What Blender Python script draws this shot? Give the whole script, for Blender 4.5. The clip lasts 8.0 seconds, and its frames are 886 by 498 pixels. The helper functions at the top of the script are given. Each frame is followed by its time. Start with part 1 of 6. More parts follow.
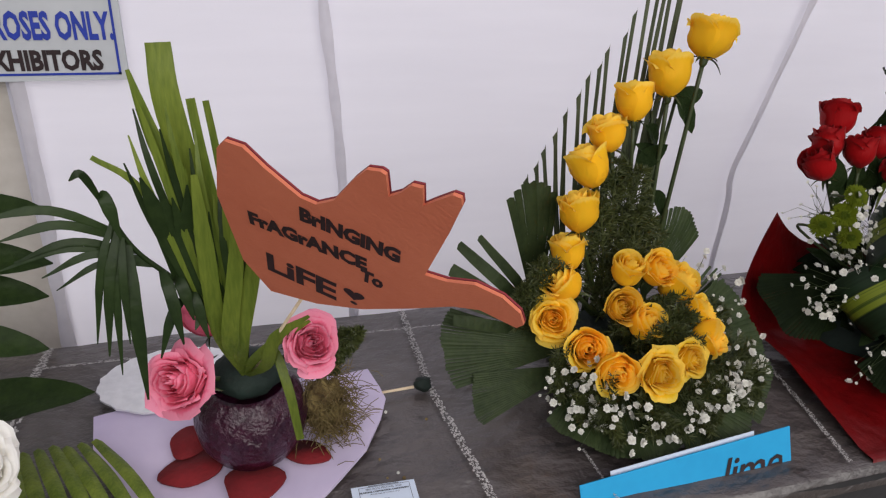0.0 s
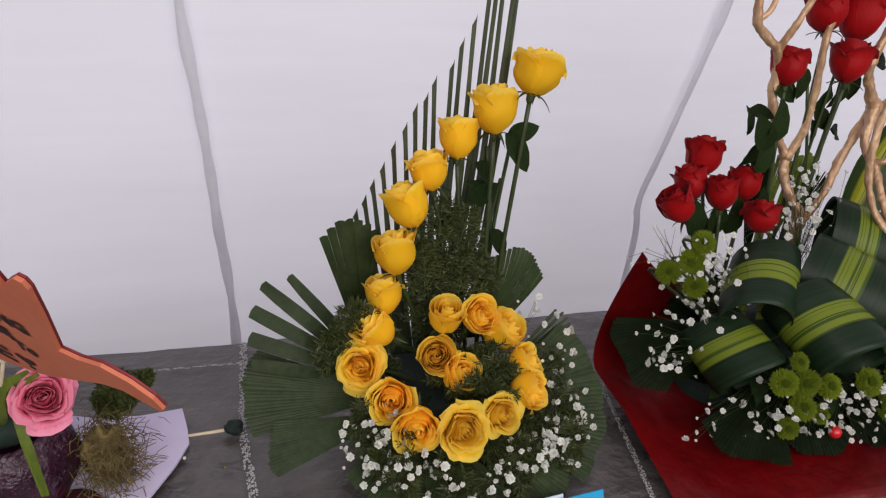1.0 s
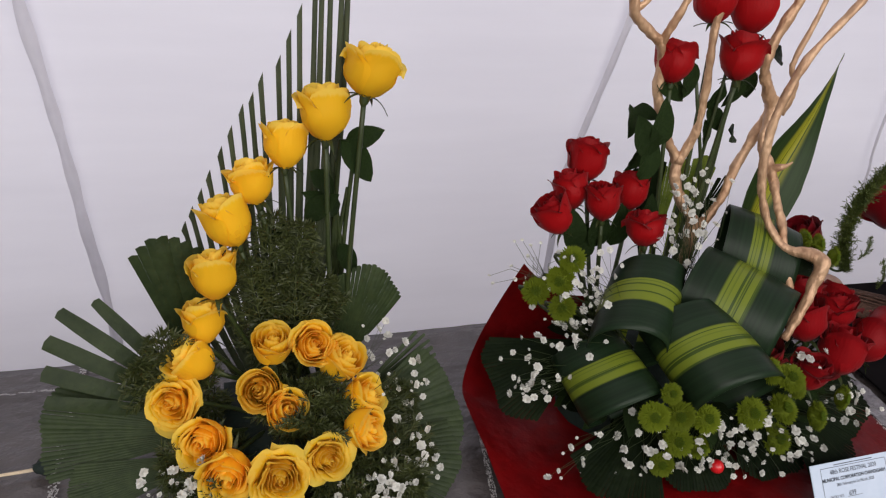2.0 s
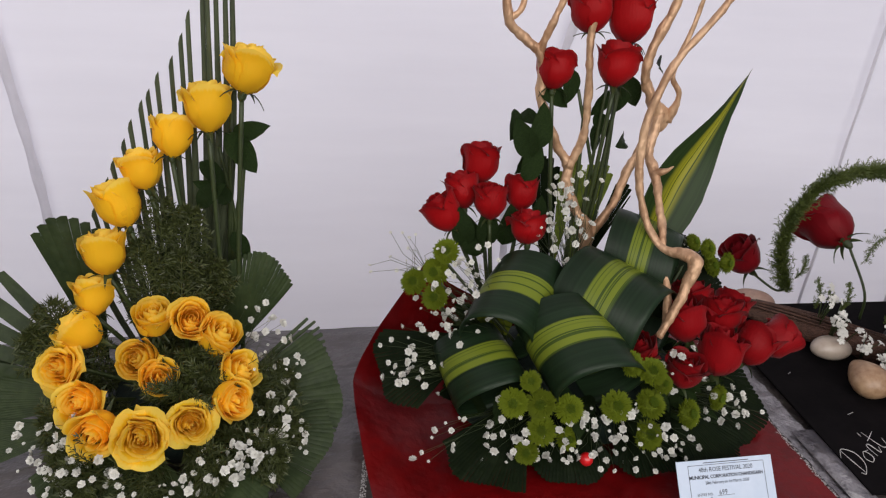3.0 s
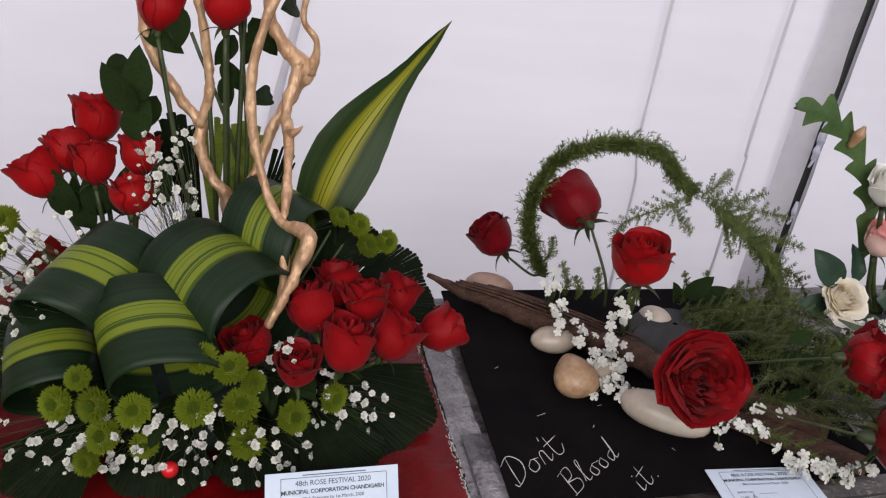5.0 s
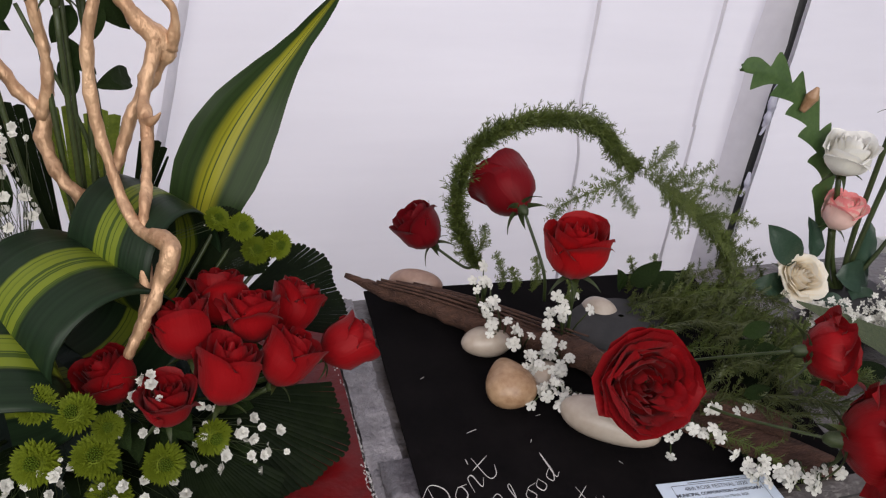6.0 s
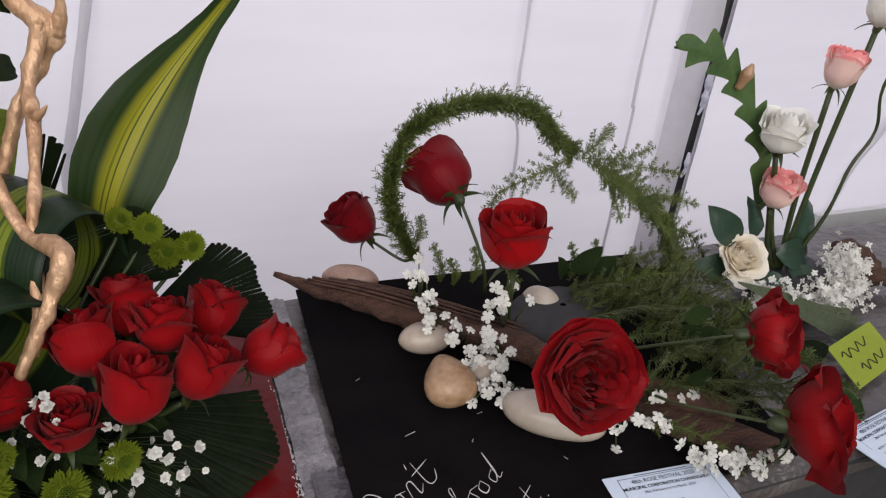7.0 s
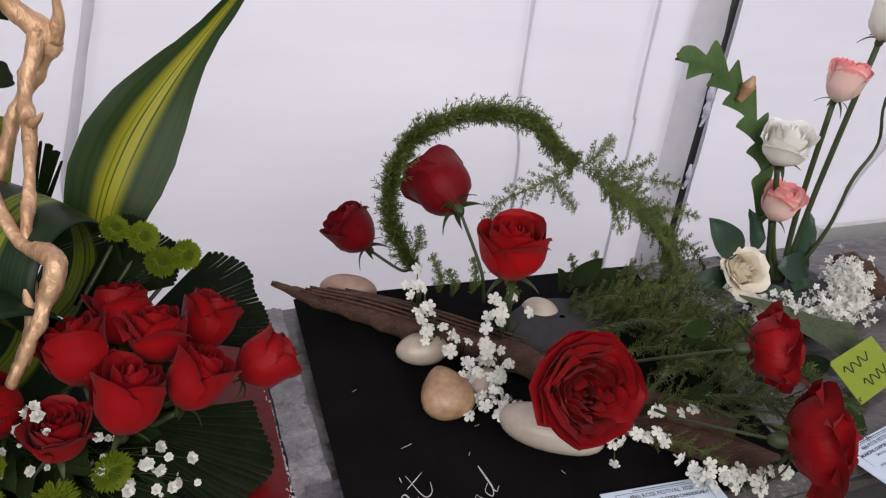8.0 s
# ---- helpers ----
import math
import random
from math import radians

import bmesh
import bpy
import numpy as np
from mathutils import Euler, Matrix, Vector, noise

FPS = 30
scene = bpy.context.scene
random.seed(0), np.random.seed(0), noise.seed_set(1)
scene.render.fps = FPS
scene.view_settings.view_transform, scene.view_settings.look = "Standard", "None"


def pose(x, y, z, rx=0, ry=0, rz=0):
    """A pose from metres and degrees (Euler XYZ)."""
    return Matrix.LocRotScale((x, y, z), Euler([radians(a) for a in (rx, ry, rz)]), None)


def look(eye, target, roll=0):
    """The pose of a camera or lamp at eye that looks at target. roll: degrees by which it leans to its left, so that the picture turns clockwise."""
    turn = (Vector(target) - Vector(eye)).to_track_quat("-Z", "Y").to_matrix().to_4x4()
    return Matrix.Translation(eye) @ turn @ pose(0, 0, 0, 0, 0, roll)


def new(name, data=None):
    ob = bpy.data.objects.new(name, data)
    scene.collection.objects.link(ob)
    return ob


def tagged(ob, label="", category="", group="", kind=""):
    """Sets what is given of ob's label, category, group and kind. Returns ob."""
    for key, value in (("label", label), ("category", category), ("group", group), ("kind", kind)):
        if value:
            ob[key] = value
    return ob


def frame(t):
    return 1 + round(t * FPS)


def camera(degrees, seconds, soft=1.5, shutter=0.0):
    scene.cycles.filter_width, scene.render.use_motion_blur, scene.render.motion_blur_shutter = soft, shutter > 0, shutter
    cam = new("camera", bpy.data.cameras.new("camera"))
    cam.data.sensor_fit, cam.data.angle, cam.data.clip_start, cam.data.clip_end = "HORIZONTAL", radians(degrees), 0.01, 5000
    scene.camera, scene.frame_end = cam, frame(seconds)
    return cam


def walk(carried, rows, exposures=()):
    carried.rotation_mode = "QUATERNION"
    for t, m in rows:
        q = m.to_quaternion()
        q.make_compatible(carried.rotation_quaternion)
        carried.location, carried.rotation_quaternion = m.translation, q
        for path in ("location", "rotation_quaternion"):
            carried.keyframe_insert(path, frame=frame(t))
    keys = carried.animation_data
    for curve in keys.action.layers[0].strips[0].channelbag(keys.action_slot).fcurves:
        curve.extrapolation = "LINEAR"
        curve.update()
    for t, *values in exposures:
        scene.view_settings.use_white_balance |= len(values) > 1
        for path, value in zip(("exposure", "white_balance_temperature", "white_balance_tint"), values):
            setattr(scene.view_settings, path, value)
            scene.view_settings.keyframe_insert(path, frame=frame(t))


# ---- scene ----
cam = camera(63.7, 8.0, soft=1.2)
PATH = [
    (0, (-0.003, 0.238, 0.553), (0.542, 1.92, -0.383), 3.6),
    (0.5, (0.099, 0.245, 0.578), (0.644, 1.932, -0.347), 4.6),
    (1, (0.219, 0.24, 0.588), (0.747, 1.924, -0.353), 5.1),
    (1.5, (0.307, 0.301, 0.583), (0.909, 1.942, -0.391), 6.5),
    (1.7, (0.342, 0.319, 0.598), (0.94, 1.941, -0.407), 6.4),
    (2.8, (0.541, 0.172, 0.597), (0.915, 1.91, -0.319), 4.1),
    (3, (0.57, 0.182, 0.585), (0.976, 1.919, -0.317), 4.7),
    (3.5, (0.658, 0.231, 0.573), (1.205, 1.932, -0.324), 8.2),
    (4, (0.773, 0.237, 0.562), (1.225, 1.942, -0.379), 5.6),
    (4.5, (0.888, 0.194, 0.555), (1.297, 1.899, -0.407), 7.5),
    (5, (0.97, 0.209, 0.555), (1.45, 1.908, -0.385), 6.9),
    (5.2, (0.989, 0.236, 0.548), (1.525, 1.915, -0.396), 7.7),
    (6.3, (1.07, 0.305, 0.517), (1.635, 1.942, -0.484), 4.8),
    (6.5, (1.077, 0.314, 0.513), (1.639, 1.939, -0.508), 4.3),
    (7, (1.085, 0.321, 0.51), (1.78, 1.913, -0.481), 5.7),
    (7.5, (1.095, 0.328, 0.507), (1.785, 1.929, -0.474), 5.8),
    (8, (1.091, 0.324, 0.509), (1.782, 1.932, -0.46), 6.0),
]
walk(cam, [(t, look(eye, target, roll)) for t, eye, target, roll in PATH], [(0, 0.6), (3, 0.62), (5, 0.76), (8, 0.80)])

# ---- light ----
world = bpy.data.worlds.new("sky")
scene.world = world
world.use_nodes = True
wn = world.node_tree
bg = wn.nodes["Background"]
sky = wn.nodes.new("ShaderNodeTexSky")
sky.sky_type, sky.sun_disc = "NISHITA", False
sky.sun_elevation, sky.sun_rotation = radians(42), radians(10)
sky.air_density, sky.dust_density, sky.ozone_density = 1.0, 6.0, 1.0
wn.links.new(sky.outputs[0], bg.inputs[0])
bg.inputs[1].default_value = 0.05
sun = new("sun", bpy.data.lights.new("sun", "SUN"))
sun.data.energy, sun.data.angle, sun.data.color = 1.62, radians(12), (1.0, 0.98, 1.0)
sun.matrix_world = look((0.3, 4.3, 3.2), (0.8, 1.27, 0.4))
# added fill lamp behind the camera, in place of daylight from an open tent front
front = new("front_fill", bpy.data.lights.new("front_fill", "AREA"))
front.data.shape, front.data.size, front.data.size_y = "RECTANGLE", 4.0, 1.5
front.data.energy, front.data.color = 49, (1.0, 0.955, 0.91)
front.matrix_world = look((0.75, -1.15, 1.35), (0.9, 0.9, 0.12))


# ---- materials ----
def nodes_of(name):
    m = bpy.data.materials.new(name)
    m.use_nodes = True
    n = m.node_tree
    return m, n, n.nodes["Principled BSDF"], n.nodes["Material Output"]


def mat(name, dark, light, rough=0.5, scale=30.0, bump=0.0, bump_scale=None, through_=0.0, metal=0.0, coat=0.0, spec=0.5, stretch=(1, 1, 1), sheen=0.0, vary=0.12, depth=0.004):
    """A surface that runs between two colours at two scales, with fine relief; through_: the share of light let through."""
    m, n, p, out = nodes_of(name)
    co = n.nodes.new("ShaderNodeTexCoord")
    mp = n.nodes.new("ShaderNodeMapping")
    mp.inputs["Scale"].default_value = stretch
    n.links.new(co.outputs["Object"], mp.inputs[0])
    a, b = n.nodes.new("ShaderNodeTexNoise"), n.nodes.new("ShaderNodeTexNoise")
    a.inputs["Scale"].default_value, a.inputs["Detail"].default_value = scale, 4
    b.inputs["Scale"].default_value, b.inputs["Detail"].default_value = scale * 7, 3
    n.links.new(mp.outputs[0], a.inputs[0])
    n.links.new(mp.outputs[0], b.inputs[0])
    add = n.nodes.new("ShaderNodeMath")
    add.operation, add.inputs[1].default_value = "MULTIPLY_ADD", 0.65
    n.links.new(a.outputs[0], add.inputs[0])
    half = n.nodes.new("ShaderNodeMath")
    half.operation, half.inputs[1].default_value = "MULTIPLY", 0.35
    n.links.new(b.outputs[0], half.inputs[0])
    n.links.new(half.outputs[0], add.inputs[2])
    ramp = n.nodes.new("ShaderNodeValToRGB")
    ramp.color_ramp.elements[0].position, ramp.color_ramp.elements[1].position = 0.33, 0.67
    ramp.color_ramp.elements[0].color, ramp.color_ramp.elements[1].color = (*dark, 1), (*light, 1)
    n.links.new(add.outputs[0], ramp.inputs[0])
    info = n.nodes.new("ShaderNodeObjectInfo")
    hsv = n.nodes.new("ShaderNodeHueSaturation")
    val = n.nodes.new("ShaderNodeMapRange")
    val.inputs["To Min"].default_value, val.inputs["To Max"].default_value = 1 - vary, 1 + vary
    n.links.new(info.outputs["Random"], val.inputs[0])
    n.links.new(val.outputs[0], hsv.inputs["Value"])
    n.links.new(ramp.outputs[0], hsv.inputs["Color"])
    n.links.new(hsv.outputs[0], p.inputs["Base Color"])
    p.inputs["Roughness"].default_value, p.inputs["Metallic"].default_value = rough, metal
    p.inputs["Coat Weight"].default_value, p.inputs["Specular IOR Level"].default_value = coat, spec
    p.inputs["Coat Roughness"].default_value = 0.2
    p.inputs["Sheen Weight"].default_value = sheen
    if bump:
        bt, bn = n.nodes.new("ShaderNodeTexNoise"), n.nodes.new("ShaderNodeBump")
        bt.inputs["Scale"].default_value, bt.inputs["Detail"].default_value = bump_scale or scale * 4, 5
        n.links.new(mp.outputs[0], bt.inputs[0])
        bn.inputs["Strength"].default_value, bn.inputs["Distance"].default_value = bump, depth
        n.links.new(bt.outputs[0], bn.inputs["Height"])
        n.links.new(bn.outputs[0], p.inputs["Normal"])
    if through_:
        tr, mix = n.nodes.new("ShaderNodeBsdfTranslucent"), n.nodes.new("ShaderNodeMixShader")
        n.links.new(hsv.outputs[0], tr.inputs[0])
        mix.inputs[0].default_value = through_
        n.links.new(p.outputs[0], mix.inputs[1])
        n.links.new(tr.outputs[0], mix.inputs[2])
        n.links.new(mix.outputs[0], out.inputs[0])
    return m


def striped(name, edge, band, line, lo, hi, count, through_=0.1, rough=0.38, soft=0.02):
    """A leaf with a lengthwise band between lo and hi of its width (its second map coordinate) and fine lines in it."""
    m, n, p, out = nodes_of(name)
    uv = n.nodes.new("ShaderNodeUVMap")
    sep = n.nodes.new("ShaderNodeSeparateXYZ")
    n.links.new(uv.outputs[0], sep.inputs[0])
    no = n.nodes.new("ShaderNodeTexNoise")
    no.noise_dimensions = "2D"
    mp = n.nodes.new("ShaderNodeMapping")
    mp.inputs["Scale"].default_value = (0.12, count, 1)
    n.links.new(uv.outputs[0], mp.inputs[0])
    n.links.new(mp.outputs[0], no.inputs[0])
    no.inputs["Scale"].default_value, no.inputs["Detail"].default_value = 1.0, 2
    wob = n.nodes.new("ShaderNodeMath")
    wob.operation, wob.inputs[1].default_value = "MULTIPLY_ADD", 0.05
    n.links.new(no.outputs[0], wob.inputs[0])
    n.links.new(sep.outputs["Y"], wob.inputs[2])
    ramp = n.nodes.new("ShaderNodeValToRGB")
    e = ramp.color_ramp.elements
    e[0].position, e[0].color = lo - soft, (0, 0, 0, 1)
    e[1].position, e[1].color = hi + soft, (0, 0, 0, 1)
    for at in (lo, hi):
        k = e.new(at)
        k.color = (1, 1, 1, 1)
    n.links.new(wob.outputs[0], ramp.inputs[0])
    lines = n.nodes.new("ShaderNodeValToRGB")
    lines.color_ramp.elements[0].position, lines.color_ramp.elements[0].color = 0.38, (*line, 1)
    lines.color_ramp.elements[1].position, lines.color_ramp.elements[1].color = 0.46, (*band, 1)
    n.links.new(no.outputs[0], lines.inputs[0])
    grain = n.nodes.new("ShaderNodeValToRGB")
    grain.color_ramp.elements[0].position, grain.color_ramp.elements[0].color = 0.3, (*[c * 0.8 for c in edge], 1)
    grain.color_ramp.elements[1].position, grain.color_ramp.elements[1].color = 0.7, (*[c * 1.35 for c in edge], 1)
    n.links.new(no.outputs[0], grain.inputs[0])
    mx = n.nodes.new("ShaderNodeMixRGB")
    n.links.new(ramp.outputs[0], mx.inputs[0])
    n.links.new(grain.outputs[0], mx.inputs[1])
    n.links.new(lines.outputs[0], mx.inputs[2])
    n.links.new(mx.outputs[0], p.inputs["Base Color"])
    p.inputs["Roughness"].default_value, p.inputs["Specular IOR Level"].default_value = rough, 0.2
    bn = n.nodes.new("ShaderNodeBump")
    bn.inputs["Strength"].default_value, bn.inputs["Distance"].default_value = 0.25, 0.001
    n.links.new(no.outputs[0], bn.inputs["Height"])
    n.links.new(bn.outputs[0], p.inputs["Normal"])
    tr, mix = n.nodes.new("ShaderNodeBsdfTranslucent"), n.nodes.new("ShaderNodeMixShader")
    n.links.new(mx.outputs[0], tr.inputs[0])
    mix.inputs[0].default_value = through_
    n.links.new(p.outputs[0], mix.inputs[1])
    n.links.new(tr.outputs[0], mix.inputs[2])
    n.links.new(mix.outputs[0], out.inputs[0])
    return m


def petal_mat(name, base, tip, deep, through_=0.42, rough=0.5):
    """A petal: deep colour at its foot, base colour over it, tip colour along the rim, with fine veins along it."""
    m, n, p, out = nodes_of(name)
    uv = n.nodes.new("ShaderNodeUVMap")
    sep = n.nodes.new("ShaderNodeSeparateXYZ")
    n.links.new(uv.outputs[0], sep.inputs[0])
    mp = n.nodes.new("ShaderNodeMapping")
    mp.inputs["Scale"].default_value = (26, 1.5, 1)
    n.links.new(uv.outputs[0], mp.inputs[0])
    no = n.nodes.new("ShaderNodeTexNoise")
    no.inputs["Scale"].default_value, no.inputs["Detail"].default_value = 1.0, 3
    n.links.new(mp.outputs[0], no.inputs[0])
    wob = n.nodes.new("ShaderNodeMath")
    wob.operation, wob.inputs[1].default_value = "MULTIPLY_ADD", 0.16
    n.links.new(no.outputs[0], wob.inputs[0])
    n.links.new(sep.outputs["Y"], wob.inputs[2])
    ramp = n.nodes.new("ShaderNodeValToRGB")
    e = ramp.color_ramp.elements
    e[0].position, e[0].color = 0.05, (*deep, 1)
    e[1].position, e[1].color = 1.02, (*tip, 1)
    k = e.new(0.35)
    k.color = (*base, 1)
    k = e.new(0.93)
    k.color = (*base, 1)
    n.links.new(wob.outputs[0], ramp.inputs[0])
    info, hsv, val = n.nodes.new("ShaderNodeObjectInfo"), n.nodes.new("ShaderNodeHueSaturation"), n.nodes.new("ShaderNodeMapRange")
    val.inputs["To Min"].default_value, val.inputs["To Max"].default_value = 0.9, 1.1
    n.links.new(info.outputs["Random"], val.inputs[0])
    n.links.new(val.outputs[0], hsv.inputs["Value"])
    n.links.new(ramp.outputs[0], hsv.inputs["Color"])
    n.links.new(hsv.outputs[0], p.inputs["Base Color"])
    p.inputs["Roughness"].default_value, p.inputs["Specular IOR Level"].default_value = rough, 0.12
    p.inputs["Sheen Weight"].default_value = 0.04
    bn = n.nodes.new("ShaderNodeBump")
    bn.inputs["Strength"].default_value, bn.inputs["Distance"].default_value = 0.12, 0.01
    n.links.new(no.outputs[0], bn.inputs["Height"])
    n.links.new(bn.outputs[0], p.inputs["Normal"])
    tr, mix = n.nodes.new("ShaderNodeBsdfTranslucent"), n.nodes.new("ShaderNodeMixShader")
    n.links.new(hsv.outputs[0], tr.inputs[0])
    mix.inputs[0].default_value = through_
    n.links.new(p.outputs[0], mix.inputs[1])
    n.links.new(tr.outputs[0], mix.inputs[2])
    n.links.new(mix.outputs[0], out.inputs[0])
    return m


FABRIC = mat("tent_fabric", (0.69, 0.685, 0.785), (0.75, 0.745, 0.845), 0.85, 1.2, 0.35, 6.0, through_=0.4, stretch=(0.5, 1, 4), vary=0)
FABRIC_HEM = mat("doubled_fabric", (0.62, 0.60, 0.65), (0.72, 0.70, 0.75), 0.85, 8, 0.3, through_=0.36, vary=0.05)
BEIGE = mat("beige_cloth", (0.50, 0.46, 0.41), (0.60, 0.56, 0.51), 0.9, 9, 0.3, vary=0)
CLOTH = mat("film_covered_cloth", (0.046, 0.038, 0.037), (0.078, 0.065, 0.062), 0.40, 5, 1.0, 12, coat=0.6, stretch=(0.85, 1.25, 1), vary=0, depth=0.035, spec=0.45)
SKIRT = mat("dark_skirt", (0.016, 0.016, 0.0176), (0.036, 0.0336, 0.036), 0.8, 12, 0.4, vary=0)
GRASS = mat("dry_ground", (0.09, 0.085, 0.065), (0.16, 0.15, 0.12), 0.95, 6, 0.8, 90, vary=0)
CHALK = mat("chalk", (0.36, 0.34, 0.33), (0.66, 0.64, 0.63), 0.95, 300, 0.5)
YELLOW = petal_mat("yellow_petal", (0.98, 0.64, 0.026), (0.99, 0.72, 0.11), (0.98, 0.62, 0.022), 0.48)
# reds: the darker foot colour paints in shade down in the folds
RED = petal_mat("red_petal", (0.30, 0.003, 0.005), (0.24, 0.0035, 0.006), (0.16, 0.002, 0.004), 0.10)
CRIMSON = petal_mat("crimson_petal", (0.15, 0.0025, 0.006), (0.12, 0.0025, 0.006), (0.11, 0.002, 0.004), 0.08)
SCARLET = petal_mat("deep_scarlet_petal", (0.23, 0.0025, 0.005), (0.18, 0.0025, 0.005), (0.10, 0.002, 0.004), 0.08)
PINK = petal_mat("pink_petal", (0.88, 0.20, 0.33), (0.90, 0.32, 0.45), (0.78, 0.10, 0.20), 0.3)
CREAM = petal_mat("cream_petal", (0.93, 0.85, 0.70), (0.95, 0.90, 0.80), (0.90, 0.74, 0.50), 0.40)
WHITE_P = petal_mat("white_petal", (0.95, 0.93, 0.87), (0.96, 0.95, 0.92), (0.90, 0.87, 0.72), 0.38)
BLUSH = petal_mat("blush_petal", (0.87, 0.62, 0.56), (0.87, 0.34, 0.34), (0.86, 0.78, 0.66), 0.3)
STEM = mat("green_stem", (0.020, 0.032, 0.008), (0.040, 0.056, 0.014), 0.5, 60, 0.2)
LEAF = mat("rose_leaf", (0.0085, 0.0175, 0.0044), (0.021, 0.038, 0.0090), 0.5, 30, 0.5, 90, through_=0.06, spec=0.1)
# near-black green: the shadow low in the arrangement is put into the leaf colour
SHADED_FAN = mat("palm_leaf", (0.0026, 0.0058, 0.0018), (0.0080, 0.0132, 0.0040), 0.55, 22, 0.4, through_=0.03, spec=0.06)
BLADE = mat("palm_blade", (0.0408, 0.0544, 0.0272), (0.0816, 0.0952, 0.051), 0.5, 25, 0.3, stretch=(8, 8, 0.6), through_=0.1, spec=0.3)
FRESH = mat("fresh_palm", (0.075, 0.115, 0.014), (0.19, 0.24, 0.035), 0.45, 14, 0.3, stretch=(4, 4, 0.6), through_=0.25, spec=0.3)
DARKPALM = mat("dark_palm", (0.012, 0.024, 0.007), (0.027, 0.047, 0.013), 0.45, 20, 0.3, through_=0.12, spec=0.2)
FERN = mat("fern_needles", (0.050, 0.072, 0.014), (0.115, 0.145, 0.032), 0.55, 40, through_=0.25)
FERN_DARK = mat("dark_fern", (0.030, 0.040, 0.009), (0.072, 0.086, 0.020), 0.55, 40, through_=0.12)
MUM = mat("green_mum", (0.075, 0.105, 0.005), (0.155, 0.19, 0.012), 0.7, 50, through_=0.12, vary=0.2, spec=0.15)
MUM_EYE = mat("green_mum_eye", (0.05, 0.085, 0.006), (0.09, 0.13, 0.010), 0.7, 90, spec=0.1)
WHITE = mat("white_blossom", (0.62, 0.61, 0.56), (0.80, 0.79, 0.74), 0.6, 60, through_=0.25)
GOLD = mat("gold_painted_branch", (0.36, 0.19, 0.10), (0.72, 0.47, 0.29), 0.45, 26, 1.0, 55, metal=0.35, stretch=(1, 1, 0.5), depth=0.008)
REDPAPER = mat("red_wrapping", (0.070, 0.0010, 0.0016), (0.135, 0.0018, 0.0026), 0.36, 9, 1.0, 18, coat=0.12, vary=0, spec=0.2, depth=0.008)
BLACKBOARD = mat("black_card", (0.0034, 0.0030, 0.0034), (0.0070, 0.0058, 0.0062), 0.8, 20, 0.15, vary=0, spec=0.04)
BARK = mat("brown_bark", (0.036, 0.015, 0.010), (0.105, 0.048, 0.030), 0.8, 22, 1.0, 90, stretch=(1, 6, 6))
STONE = mat("river_stone", (0.336, 0.264, 0.208), (0.48, 0.416, 0.352), 0.35, 14, 0.15, vary=0.1)
STONE_TAN = mat("speckled_tan_stone", (0.20, 0.095, 0.040), (0.50, 0.33, 0.20), 0.4, 22, 0.2)
PAPER = mat("card_paper", (0.50, 0.58, 0.70), (0.56, 0.63, 0.74), 0.8, 15, 0.1, vary=0.03)
INK = mat("printing_ink", (0.03, 0.035, 0.05), (0.06, 0.065, 0.09), 0.7, 40)
BLUE = mat("blue_card", (0.008, 0.288, 0.576), (0.012, 0.336, 0.64), 0.6, 12, 0.1, vary=0)
CORAL = mat("coral_foam", (0.52, 0.135, 0.070), (0.58, 0.165, 0.088), 0.75, 12, 0.2, 300, vary=0)
CORAL_EDGE = mat("dark_foam_rim", (0.16, 0.01, 0.02), (0.24, 0.02, 0.03), 0.7, 20)
MARKER = mat("black_marker", (0.012, 0.006, 0.008), (0.03, 0.012, 0.014), 0.6, 60)
LAVENDER = mat("lavender_foam", (0.493, 0.425, 0.595), (0.561, 0.493, 0.6545), 0.75, 8, 0.15, vary=0)
SILVER = mat("silver_card", (0.682, 0.682, 0.704), (0.88, 0.88, 0.902), 0.35, 15, 0.6, 40, metal=0.4, vary=0)
FILM = mat("crumpled_clear_film", (0.075, 0.068, 0.076), (0.24, 0.225, 0.24), 0.28, 30, 1.0, 55, coat=0.7, vary=0, depth=0.012)
PLUM = mat("plum_glass", (0.01232, 0.00168, 0.0084), (0.0476, 0.0056, 0.02352), 0.3, 16, 1.0, 60, coat=0.15, depth=0.012)
MAROON = mat("red_felt", (0.11, 0.002, 0.005), (0.18, 0.004, 0.008), 0.9, 40, 0.3)
MOSS = mat("dry_moss", (0.10, 0.06, 0.025), (0.26, 0.20, 0.07), 0.95, 40, 0.8)
# teal taken almost to black, so the foam carries the shade between the leaves
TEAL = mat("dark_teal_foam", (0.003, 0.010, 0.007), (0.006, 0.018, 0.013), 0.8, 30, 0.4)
SIGN = mat("sign_board", (0.475, 0.494, 0.5225), (0.551, 0.57, 0.5985), 0.5, 6, vary=0)
SIGNBLUE = mat("sign_blue", (0.01, 0.03, 0.28), (0.02, 0.045, 0.36), 0.5, 30)
POLE = mat("black_pole", (0.008, 0.008, 0.009), (0.02, 0.02, 0.022), 0.5, 20, 0.2)
LIME = mat("lime_paper", (0.21, 0.265, 0.016), (0.27, 0.325, 0.030), 0.7, 12)
GREYBOARD = mat("grey_banner", (0.66, 0.66, 0.64), (0.80, 0.80, 0.78), 0.8, 5, 0.2)
WOOD = mat("match_wood", (0.55, 0.42, 0.28), (0.7, 0.58, 0.42), 0.7, 60)
BERRY = mat("red_berry", (0.45, 0.006, 0.01), (0.6, 0.012, 0.015), 0.3, 30, coat=0.3)
